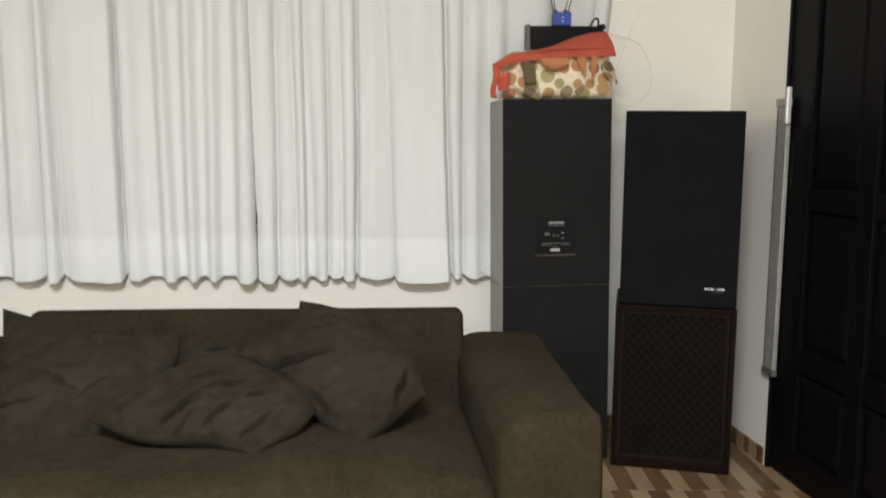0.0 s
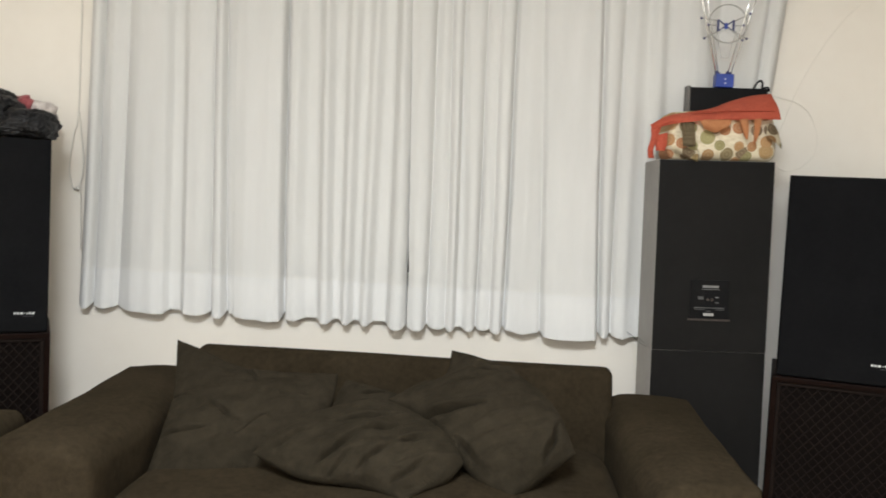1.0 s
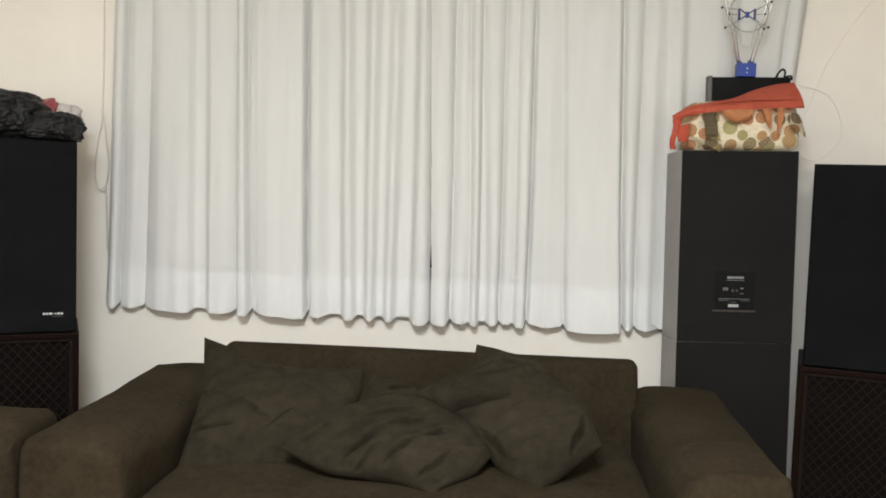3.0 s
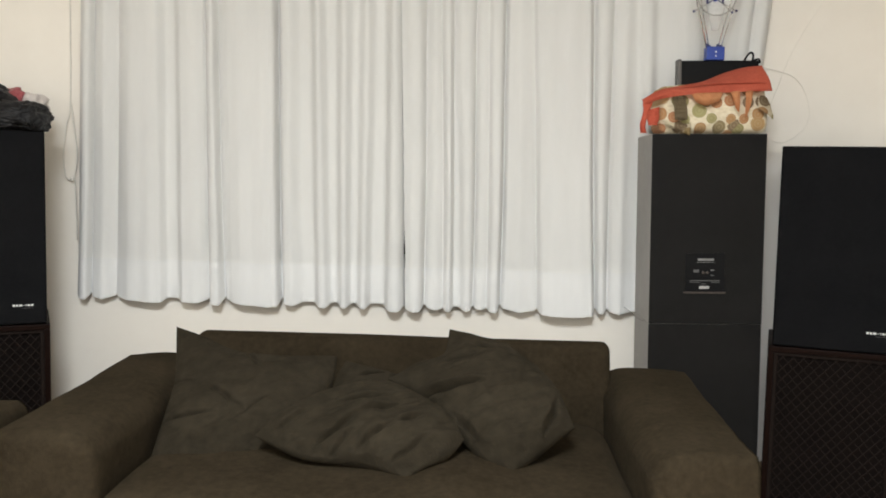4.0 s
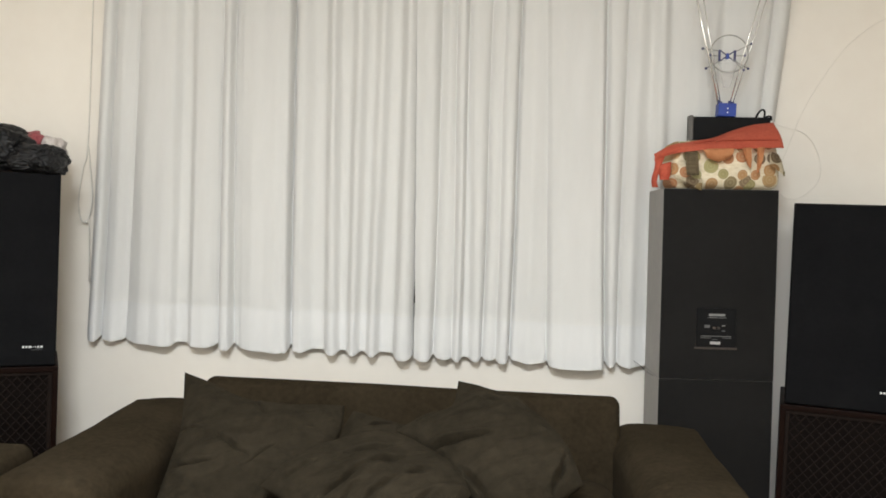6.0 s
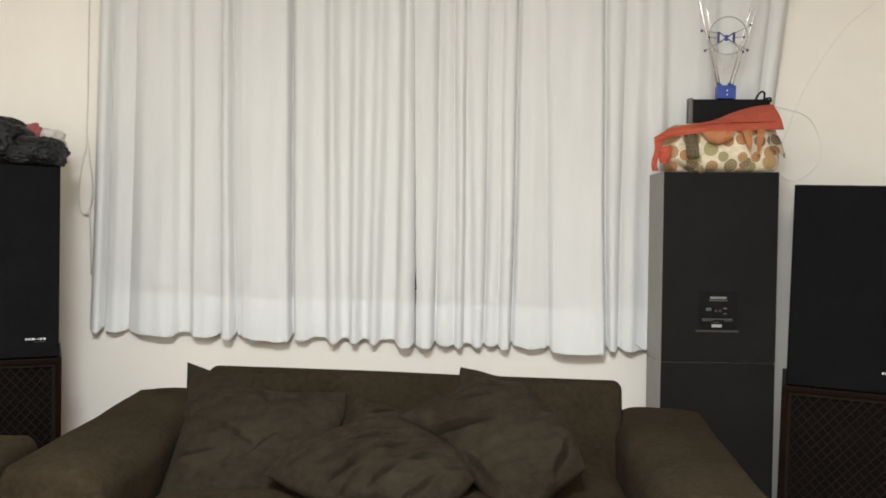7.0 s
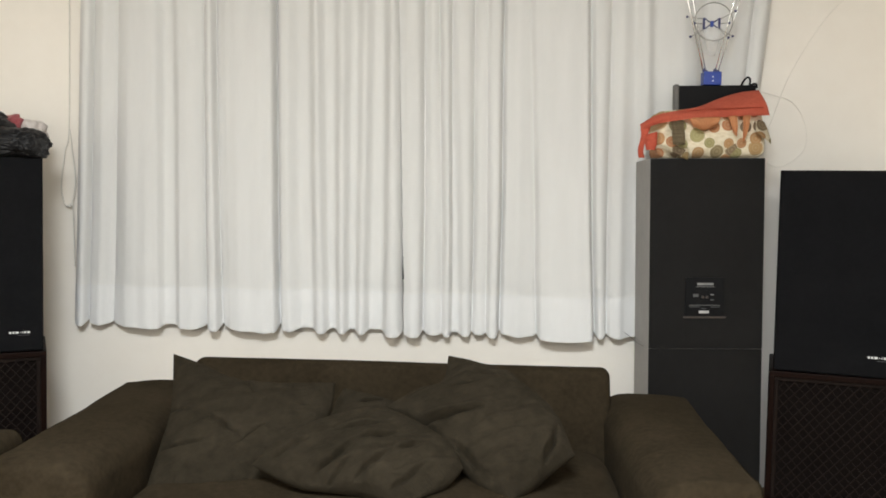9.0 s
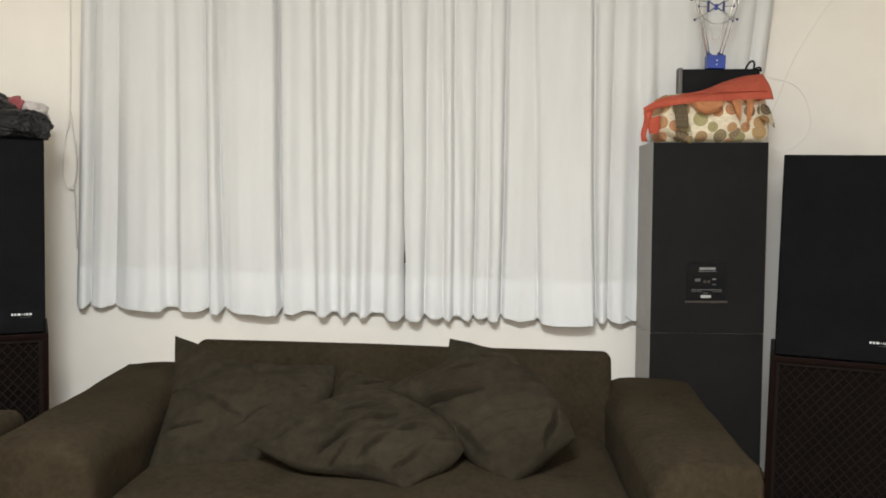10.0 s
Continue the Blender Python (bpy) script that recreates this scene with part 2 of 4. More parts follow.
def tube(points, radius, sides=8, bm=None, closed=False, taper=None):
    """A round rod through the points."""
    bm = bm or bmesh.new()
    pts = [Vector(p) for p in points]
    rings = []
    up = Vector((0.13, 0.31, 0.94)).normalized()
    for i, p in enumerate(pts):
        a = pts[i - 1] if i or closed else p
        b = pts[(i + 1) % len(pts)] if i < len(pts) - 1 or closed else p
        d = (b - a).normalized()
        side = d.cross(up)
        side = side.normalized() if side.length > 1e-3 else d.orthogonal().normalized()
        over = side.cross(d)
        rad = radius if taper is None else radius + (taper - radius) * i / (len(pts) - 1)
        rings.append([bm.verts.new(p + rad * (math.cos(k * 2 * math.pi / sides) * side + math.sin(k * 2 * math.pi / sides) * over)) for k in range(sides)])
    n = len(rings)
    for i in range(n if closed else n - 1):
        a, b = rings[i], rings[(i + 1) % n]
        for k in range(sides):
            bm.faces.new((a[k], a[(k + 1) % sides], b[(k + 1) % sides], b[k]))
    if not closed:
        bm.faces.new(rings[0][::-1])
        bm.faces.new(rings[-1])
    bmesh.ops.recalc_face_normals(bm, faces=bm.faces[:])
    return bm


def glide(points, steps=8):
    """A smooth line through a few points."""
    pts = [Vector(p) for p in points]
    pts = [2 * pts[0] - pts[1]] + pts + [2 * pts[-1] - pts[-2]]
    out = []
    for i in range(1, len(pts) - 2):
        a, b, c, d = pts[i - 1:i + 3]
        for k in range(steps):
            t = k / steps
            out.append(0.5 * (2 * b + (c - a) * t + (2 * a - 5 * b + 4 * c - d) * t * t + (3 * b - a - 3 * c + d) * t ** 3))
    return out + [pts[-2]]


def ball(place, radius, bm=None, u=10, v=7):
    own = bmesh.new()
    bmesh.ops.create_uvsphere(own, u_segments=u, v_segments=v, radius=radius, matrix=Matrix.Translation(place))
    return own if bm is None else join(bm, own)


def soft_box(lo, hi, r, step=0.03, shape=None):
    """A padded box: all edges rounded by r, faces fine enough to bulge and crease by shape(point, normal)."""
    bm = bmesh.new()

    def ticks(a, b):
        inner = max(2, int((b - a - 2 * r) / step))
        return [a + r * (1 - math.cos(k / 5 * math.pi / 2)) for k in range(5)] + [a + r + (b - a - 2 * r) * k / inner for k in range(inner + 1)] + [b - r * (1 - math.cos(k / 5 * math.pi / 2)) for k in range(4, -1, -1)]

    axes = [ticks(lo[i], hi[i]) for i in range(3)]
    for ax in range(3):
        u, w = axes[(ax + 1) % 3], axes[(ax + 2) % 3]
        for end in (lo[ax], hi[ax]):
            grid = []
            for a in u:
                row = []
                for b in w:
                    p = [0, 0, 0]
                    p[ax], p[(ax + 1) % 3], p[(ax + 2) % 3] = end, a, b
                    row.append(bm.verts.new(p))
                grid.append(row)
            for i in range(len(u) - 1):
                for j in range(len(w) - 1):
                    bm.faces.new((grid[i][j], grid[i + 1][j], grid[i + 1][j + 1], grid[i][j + 1]))
    bmesh.ops.remove_doubles(bm, verts=bm.verts[:], dist=1e-5)
    bmesh.ops.recalc_face_normals(bm, faces=bm.faces[:])
    for v in bm.verts:
        core = Vector([min(max(v.co[i], lo[i] + r), hi[i] - r) for i in range(3)])
        d = v.co - core
        if d.length > 1e-6:
            d.normalize()
            v.co = core + r * d
            if shape:
                v.co += shape(v.co.copy(), d)
    return bm


def wobble(p, scale, seed=0.0):
    return noise.noise(Vector((p[0] * scale + seed, p[1] * scale - seed, p[2] * scale + 2 * seed)))


# ---- the room ----
NORTH, EAST, WEST, SOUTH, TOP = 3.47, 1.43, -2.7, -1.7, 2.75
WIN = (-1.42, 0.72, 0.765, 2.05)


def wall_with_hole(name, along, fixed, thick, a0, a1, b0, b1, z1, label):
    """A wall along x or y with one opening from a0 to a1, b0 to b1."""
    bm = bmesh.new()
    lo, hi = along[1], along[2]
    for u0, u1, w0, w1 in ((lo, a0, 0, z1), (a1, hi, 0, z1), (a0, a1, 0, b0), (a0, a1, b1, z1)):
        if u1 - u0 > 1e-4 and w1 - w0 > 1e-4:
            if along[0] == "x":
                box(u0, u1, fixed, fixed + thick, w0, w1, bm=bm)
            else:
                box(fixed, fixed + thick, u0, u1, w0, w1, bm=bm)
    return solid(name, bm, M_WALL, label, "wall", "structure")


wall_with_hole("wall_north", ("x", WEST - 0.15, EAST + 0.15), NORTH, 0.16, WIN[0], WIN[1], WIN[2], WIN[3], TOP, "cream painted plaster wall behind the curtains")
DOOR_Y = (2.10, 3.03)
wall_with_hole("wall_east", ("y", SOUTH, NORTH), EAST, 0.15, DOOR_Y[0], DOOR_Y[1], 0.0, 2.12, TOP, "cream painted plaster wall with a door opening")
# west and south walls are out of view, set near to bounce more fill light
solid("wall_west", box(WEST - 0.15, WEST, SOUTH, NORTH, 0, TOP), M_WALL, "unseen cream plaster wall set close for bounce light", "wall", "structure")
solid("wall_south", box(WEST - 0.15, EAST + 0.15, SOUTH - 0.15, SOUTH, 0, TOP), M_WALL, "unseen cream plaster wall set close for bounce light", "wall", "structure")
solid("ceiling", box(WEST - 0.15, EAST + 0.15, SOUTH - 0.15, NORTH + 0.16, TOP, TOP + 0.1), M_CEIL, "plain white painted ceiling", "ceiling", "structure")

# window behind the curtains
window = thing("window_1", ((WIN[0] + WIN[1]) / 2, NORTH + 0.1, WIN[2]), "dark night window in a white frame behind curtains", "window")
window["kind"] = "structure"
ww, wh = (WIN[1] - WIN[0]) / 2, WIN[3] - WIN[2]
bm = bmesh.new()
for x0, x1, z0, z1 in ((-ww, ww, 0.0, 0.05), (-ww, ww, wh - 0.05, wh), (-ww, -ww + 0.05, 0.05, wh - 0.05), (ww - 0.05, ww, 0.05, wh - 0.05), (-0.03, 0.03, 0.05, wh - 0.05)):
    box(x0, x1, -0.03, 0.03, z0, z1, bm=bm)
part("window_frame", bm, M_FRAME, window)
for x0, x1 in ((-ww + 0.05, -0.03), (0.03, ww - 0.05)):
    part("pane", box(x0, x1, -0.003, 0.003, 0.05, wh - 0.05), M_GLASS, window)


# ---- curtains ----
def curtain(name, pleats, ends, top_z, hem_z, base_y, creases, label, seed, parting=0.0):
    """A hanging panel. pleats: (hem start, hem end, upper start, upper end, depth at the start, depth at the end), in x and
    metres forward of base_y; cloth falls back in between, in a crease where two pleats stand close. ends: x at hem and above of both edges.
    creases: (hem x, upper x, depth) of the sharpest folds."""
    rod = thing(name, (0, 0, top_z), label, "curtain", "pair of window curtains")
    z_low, z_high = 0.615, 1.80
    knots = [(ends[0], ends[1], 0.022 if parting > 0 else -0.012)]
    for i, (h0, h1, u0, u1, d0, d1) in enumerate(pleats):
        if i:
            p1, q1 = pleats[i - 1][1], pleats[i - 1][3]
            if h0 - p1 < 0.026:
                knots.append(((p1 + h0) / 2, (q1 + u0) / 2, -0.009 + 0.25 * min(d0, pleats[i - 1][5])))
            else:
                knots.append((p1 + 0.009, q1 + 0.010, 0.003))
                knots.append((h0 - 0.007, u0 - 0.010, 0.006))
        knots.append((h0, u0, d0))
        crown = min(0.013, 0.22 * (h1 - h0))
        for f in (0.25, 0.5, 0.75):
            ripple = 0.005 * math.sin(i * 2.3 + seed + f * 9) if h1 - h0 > 0.06 else 0.0
            knots.append((h0 + (h1 - h0) * f, u0 + (u1 - u0) * f, d0 + (d1 - d0) * f + crown * (1 - (2 * f - 1) ** 2) + ripple))
        knots.append((h1, u1, d1))
    knots.append((ends[2], ends[3], 0.002 if parting < 0 else -0.018))
    knots = np.array(knots)
    tight = [((p[1] + q[0]) / 2, (p[3] + q[2]) / 2) for p, q in zip(pleats, pleats[1:]) if q[0] - p[1] < 0.026]
    cols = int((ends[2] - ends[0]) / 0.0035)
    along = np.linspace(0, 1, cols + 1)

    def profile(z):
        """x and forward depth of the cloth across the panel at height z: rounded pleats, with a few pressed creases."""
        k = min(1.15, (z - z_low) / (z_high - z_low))
        at = knots[:, 0] + (knots[:, 1] - knots[:, 0]) * k
        x = at[0] + (at[-1] - at[0]) * along
        fwd = np.interp(x, at, knots[:, 2])
        step = x[1] - x[0]
        soft = (0.0062 + 0.0035 * max(0.0, min(1.0, k))) / step
        reach = int(3 * soft) + 1
        bell = np.exp(-0.5 * (np.arange(-reach, reach + 1) / soft) ** 2)
        fwd = np.convolve(np.pad(fwd, reach, mode="edge"), bell / bell.sum(), "valid")
        for j, (h, u) in enumerate(tight):
            c = h + (u - h) * k
            fwd = fwd - (0.006 + 0.007 * (0.5 + 0.5 * math.sin(j * 2.7 + seed + 1.6 * k))) * np.exp(-((x - c) / 0.005) ** 2)
        for h, u, deep in creases:
            off = x - (h + (u - h) * k) - 0.003 * math.sin(2.1 * k + h * 9)
            fwd = fwd - deep * np.exp(-np.abs(off / 0.0058) ** 1.5) + 0.25 * deep * np.exp(-((off + 0.013) / 0.010) ** 2)
        return x, fwd * (1.0 - 0.1 * max(0.0, min(1.0, k)))

    def sheet(z0, z1, n, off, thick):
        bm = bmesh.new()
        grids = [[], []]
        for r in range(n + 1):
            z = z0 + (z1 - z0) * r / n
            xs, fwds = profile(z)
            rows = [], []
            for c in range(cols + 1):
                x, fwd = float(xs[c]), float(fwds[c])
                lip = (c if parting > 0 else cols - c) * 0.0035
                x += 0.005 * wobble((x * 3.0, z * 1.3, seed), 1.0) * min(1.0, 0.3 + 8 * lip)
                x += parting * math.exp(-((z - 0.83) / 0.065) ** 2) * max(0.0, 1 - lip / 0.03)
                x += 0.002 * math.sin(z * 62) * max(0.0, 1 - lip / 0.01) * (1 if 0.9 < z < 1.3 else 0)
                y = base_y - fwd * (1 + 0.25 * wobble((x * 6, z * 1.2, seed), 1.0)) + 0.004 * wobble((x * 9, z * 0.9, seed), 1.0, 5.0) + 0.0026 * wobble((x * 26, z * 1.3, seed), 1.0, 2.0)
                fade = max(0.0, 1 - (z - hem_z) / 0.2)
                dz = fade * (0.014 - 0.52 * fwd + 0.003 * wobble((x, 0, seed), 16.0))
                for row, back in zip(rows, (0.0, thick)):
                    row.append(bm.verts.new((x, y - off + back, z - top_z + dz)))
            grids[0].append(rows[0])
            grids[1].append(rows[1])
        for k, grid in enumerate(grids):
            for r in range(n):
                for c in range(cols):
                    q = (grid[r][c], grid[r][c + 1], grid[r + 1][c + 1], grid[r + 1][c])
                    bm.faces.new(q if k == 0 else q[::-1]).smooth = True
        f, g = grids
        rim = []
        for c in range(cols):
            rim.append(bm.faces.new((g[0][c], g[0][c + 1], f[0][c + 1], f[0][c])))
            rim.append(bm.faces.new((f[n][c], f[n][c + 1], g[n][c + 1], g[n][c])))
        for r in range(n):
            rim.append(bm.faces.new((g[r][0], f[r][0], f[r + 1][0], g[r + 1][0])))
            rim.append(bm.faces.new((f[r][cols], g[r][cols], g[r + 1][cols], f[r + 1][cols])))
        for face in rim:
            face.smooth = False
            for e in face.edges:
                e.smooth = False
        return bm

    part("cloth", sheet(hem_z, top_z, 48, 0.0, 0.001), M_CURTAIN, rod)
    part("hem", sheet(hem_z + 0.001, hem_z + 0.158, 8, 0.0016, 0.0008), M_HEM, rod, "doubled white cotton hem")
    return rod


LEFT_PLEATS = [(-1.656, -1.62, -1.628, -1.6, 0.016, 0.022), (-1.603, -1.525, -1.576, -1.502, 0.01, 0.006), (-1.502, -1.323, -1.481, -1.332, 0.008, 0.034),
               (-1.25, -1.149, -1.261, -1.166, 0.03, 0.01), (-1.136, -1.094, -1.153, -1.123, 0.028, 0.034), (-1.052, -0.873, -1.083, -0.901, 0.022, 0.036),
               (-0.853, -0.79, -0.872, -0.816, 0.026, 0.01), (-0.723, -0.684, -0.748, -0.721, 0.03, 0.032), (-0.636, -0.608, -0.651, -0.619, 0.032, 0.034),
               (-0.562, -0.532, -0.564, -0.535, 0.034, 0.034), (-0.456, -0.4, -0.465, -0.43, 0.036, 0.04)]
RIGHT_PLEATS = [(-0.37, -0.321, -0.402, -0.335, 0.036, 0.038), (-0.303, -0.243, -0.31, -0.272, 0.014, 0.016), (-0.237, -0.207, -0.26, -0.228, 0.028, 0.03),
                (-0.166, -0.134, -0.203, -0.147, 0.026, 0.024), (-0.121, -0.079, -0.124, -0.089, 0.014, 0.014), (-0.07, -0.03, -0.085, -0.039, 0.028, 0.03),
                (-0.015, 0.109, -0.02, 0.065, 0.012, 0.016), (0.128, 0.325, 0.077, 0.284, 0.034, 0.038), (0.346, 0.371, 0.305, 0.354, 0.026, 0.018),
                (0.388, 0.46, 0.379, 0.449, 0.01, 0.008), (0.50, 0.535, 0.473, 0.51, 0.024, 0.024), (0.57, 0.66, 0.567, 0.694, 0.014, 0.024),
                (0.69, 0.77, 0.722, 0.867, 0.016, 0.024), (0.79, 0.82, 0.889, 0.929, 0.02, 0.02)]
curtain("curtain", LEFT_PLEATS, (-1.668, -1.640, -0.386, -0.412), 2.45, 0.624, 3.434, [(-1.083, -1.111, 0.024), (-0.86, -0.889, 0.026), (-1.611, -1.585, 0.012)],
        "white cotton curtain panel gathered in loose folds", 1.3, parting=-0.003)
curtain("curtain", RIGHT_PLEATS, (-0.383, -0.419, 0.835, 0.94), 2.45, 0.622, 3.432, [(-0.023, -0.03, 0.016), (0.335, 0.29, 0.02), (-0.2, -0.22, 0.012)],
        "white cotton curtain panel tucked behind a speaker stack", 2.1, parting=0.003)
rail = thing("curtain_rail", (-0.36, 3.42, 2.47), "slim white curtain rail over the window", "curtain rail")
part("rail", box(-1.34, 1.34, -0.012, 0.05, -0.015, 0.015, 0.004), M_FRAME, rail)
for x in (-1.2, 0.0, 1.2):
    part("bracket", box(x - 0.012, x + 0.012, -0.002, 0.05, 0.015, 0.04, 0.002), M_FRAME, rail)


# ---- sofas ----
def sofa(place, turn, label):
    """Two-seat sofa in its own space: x across, y to the back, base of the front middle at the origin."""
    s = thing("sofa", place, label, "sofa", "matching brown sofas", turn)
    w, arm, deep = 0.84, 0.24, 0.86
    inner = w - arm

    def arm_shape(sign):
        def f(p, d):
            k = Vector((0, 0, 0))
            near = max(0.0, 1 - p.y / deep)
            side = min(1.0, max(0.0, (sign * p.x - inner + 0.014) / arm))
            k.z -= 0.030 * max(0.0, 1 - side / 0.35) ** 2 * max(0.0, min(1.0, (p.z - 0.36) / 0.16))
            if d.z > 0.3:
                k.z += 0.006 * math.sin(math.pi * side) + 0.006 * wobble(p, 5, 1.0) + 0.002 * wobble(p, 15, 3.0) - 0.018 * max(0, 0.25 - p.y)
            if sign * d.x > 0.3:
                k.x += sign * (0.032 - 0.058 * near)
            if abs(d.x) > 0.3:
                k.x += 0.005 * wobble(p, 4, 4.0)
            if d.y < -0.3:
                k.y += 0.006 * wobble(p, 6, 9.0) - 0.012 * math.sin(math.pi * min(1.0, p.z / 0.55))
            return k
        return f

    for sign in (-1, 1):
        x0, x1 = sorted((sign * (inner - 0.014), sign * (w - 0.004)))
        part("armrest", soft_box((x0, 0.0, 0.05), (x1, deep, 0.557), 0.032, 0.03, arm_shape(sign)), M_SUEDE, s, smooth=True)

    def back_shape(p, d):
        k = Vector((0, 0, 0))
        if d.y < -0.3:
            k.y -= 0.014 * math.cos(p.x / inner * math.pi / 2) * (1 - ((p.z - 0.45) / 0.25) ** 2 if 0.2 < p.z < 0.7 else 0)
            k.y += 0.005 * wobble(p, 5, 3.0)
        if d.z > 0.5:
            k.z += 0.003 * wobble(p, 3, 7.0)
        k.y += 0.085 * max(0.0, p.z - 0.4) / 0.25
        return k

    part("backrest", soft_box((-inner - 0.012, 0.655, 0.2), (inner + 0.012, 0.720, 0.648), 0.024, 0.04, back_shape), M_SUEDE, s, smooth=True)

    def seat_shape(p, d):
        k = Vector((0, 0, 0))
        if d.z > 0.2:
            u, v = p.x / inner, (p.y - 0.33) / 0.36
            k.z += 0.026 * math.exp(-((abs(p.x) - 0.42) / 0.13) ** 2 - ((p.y - 0.56) / 0.15) ** 2)
            k.z += 0.020 * math.exp(-((p.x - 0.20) / 0.12) ** 2 - ((p.y - 0.26) / 0.13) ** 2)
            k.z += 0.034 * max(0, 1 - u * u) ** 0.6 * max(0, 1 - v * v) ** 0.5 + 0.010 * wobble(p, 4.5, 2.0) + 0.004 * wobble(p, 13, 8.0)
        if d.y < -0.3:
            k.y -= 0.02 * math.cos(p.x / inner * 1.5)
        return k

    part("seat", soft_box((-inner + 0.008, -0.02, 0.2), (inner - 0.008, 0.69, 0.418), 0.05, 0.03, seat_shape), M_SUEDE, s, smooth=True)
    part("base", box(-inner + 0.01, inner - 0.01, 0.015, deep - 0.02, 0.05, 0.2, 0.01), M_SUEDE, s)
    for x in (-0.75, 0.75):
        for y in (0.08, deep - 0.08):
            part("leg", box(x - 0.03, x + 0.03, y - 0.03, y + 0.03, 0, 0.052, 0.004), M_BLACK, s)
    return s


sofa((-0.33, 1.93, 0), 0, "dark brown suede sofa with four loose pillows")
sofa((-1.199, 1.385, 0), 90, "dark brown suede sofa beside another sofa's arm")


def pillow(place, lean, edges, thick, label, seed, wr, creases=()):
    """A stuffed pillow lying in a tilted plane (y grows by lean for each metre of z). edges: top, right, bottom and left seam,
    each by its corner and two points on, in the plane; creases: (x0, z0, x1, z1, depth, width) there."""
    up = Vector((0, lean, 1)).normalized()
    face = Vector((0, -1, lean)).normalized()
    ob = thing("pillow", place, label, "pillow", "pillows on the sofa")
    n = 160
    seams = []
    for i in range(4):
        line = glide([(*q, 0) for q in (*edges[i], edges[(i + 1) % 4][0])], 54)
        seams.append([line[j] for j in range(n + 1)])
    top, right, low, left = seams[0], seams[1][::-1], seams[2][::-1], seams[3]
    flat = []
    for i in range(n + 1):
        a = i / n
        col = []
        for j in range(n + 1):
            b = j / n
            p = (low[i] * (1 - b) + top[i] * b) + (left[j] * (1 - a) + right[j] * a)
            p -= (low[0] * (1 - a) + low[n] * a) * (1 - b) + (top[0] * (1 - a) + top[n] * a) * b
            col.append(p)
        flat.append(col)
    bm = bmesh.new()
    for side in (1, -1):
        grid = []
        for i in range(n + 1):
            row = []
            for j in range(n + 1):
                u, v = -1 + 2 * i / n, -1 + 2 * j / n
                q = flat[i][j]
                body = max(0.0, (1 - abs(u) ** 2.4) * (1 - abs(v) ** 2.4))
                rim = min(1.0, 6 * body)
                h = thick * body ** (0.52 if side > 0 else 0.42)
                swirl = Vector((q.x * 9 + q.y * 6, (q.y - 0.5 * q.x) * 26, seed))
                fine = Vector((q.x * 30, q.y * 30, seed))
                h += rim * wr * (noise.noise(swirl) + 0.5 * (0.4 - abs(noise.noise(swirl * 1.9 + Vector((3, 1, 0))))) + 0.25 * noise.noise(fine))
                gather = min(1 - abs(u), 1 - abs(v))
                h += 0.10 * wr * math.exp(-gather / 0.10) * math.sin(70 * (u if abs(v) > abs(u) else v) + seed) * rim
                if side > 0:
                    for x0, z0, x1, z1, deep, wide in creases:
                        s0, s1 = Vector((x0, z0, 0)), Vector((x1, z1, 0))
                        t = max(0.0, min(1.0, (q - s0).dot(s1 - s0) / (s1 - s0).length_squared))
                        e = q - (s0 + (s1 - s0) * t)
                        e.x += 0.006 * noise.noise(fine * 0.8)
                        d = e.length
                        fades = min(1.0, t / 0.25 + 0.15, (1 - t) / 0.45) * rim * deep
                        if (s1 - s0).cross(e).z > 0:
                            h += fades * (0.9 * math.exp(-(d / (2.6 * wide)) ** 2) - 1.8 * math.exp(-(d / (0.42 * wide)) ** 2))
                        else:
                            h -= fades * (0.9 * math.exp(-(d / (0.8 * wide)) ** 2) + 1.2 * math.exp(-(d / (0.42 * wide)) ** 2) - 0.3 * math.exp(-((d - 2.4 * wide) / (1.5 * wide)) ** 2))
                row.append(bm.verts.new(Vector((q.x, 0, 0)) + up * q.y + face * side * max(h, 0.0015 * body)))
            grid.append(row)
        for i in range(n):
            for j in range(n):
                quad = (grid[i][j], grid[i + 1][j], grid[i + 1][j + 1], grid[i][j + 1])
                bm.faces.new(quad if side > 0 else quad[::-1])
    bmesh.ops.remove_doubles(bm, verts=bm.verts[:], dist=1e-5)
    bmesh.ops.recalc_face_normals(bm, faces=bm.faces[:])
    part("cover", bm, M_PILLOW, ob, smooth=True)
    return ob


pillow((-0.718, 2.351, 0.543), 1.33, [[(-0.239, 0.245), (-0.152, 0.204), (-0.007, 0.141)], [(0.232, 0.147), (0.235, 0.062), (0.215, -0.049)],
        [(0.185, -0.161), (0.066, -0.187), (-0.069, -0.202)], [(-0.177, -0.226), (-0.179, -0.083), (-0.187, 0.045)]], 0.052, "dark brown suede pillow leaning on the sofa's back", 1.7, 0.01,
       creases=((-0.186, -0.111, -0.037, -0.081, 0.01, 0.009), (-0.076, -0.003, 0.042, -0.081, 0.006, 0.012), (-0.194, 0.025, -0.106, -0.001, 0.006, 0.01), (-0.015, 0.138, 0.046, 0.07, 0.006, 0.01), (0.089, -0.033, 0.014, -0.113, 0.01, 0.01),))
pillow((-0.359, 2.377, 0.542), 0.8, [[(-0.099, 0.106), (-0.055, 0.093), (0.037, 0.07)], [(0.128, 0.041), (0.131, -0.007), (0.127, -0.069)],
        [(0.108, -0.115), (0.036, -0.102), (-0.067, -0.076)], [(-0.138, -0.032), (-0.129, 0.015), (-0.115, 0.064)]], 0.046, "dark brown suede pillow half buried under others", 5.2, 0.01,
       creases=((-0.051, 0.05, 0.022, 0.066, 0.008, 0.01),))
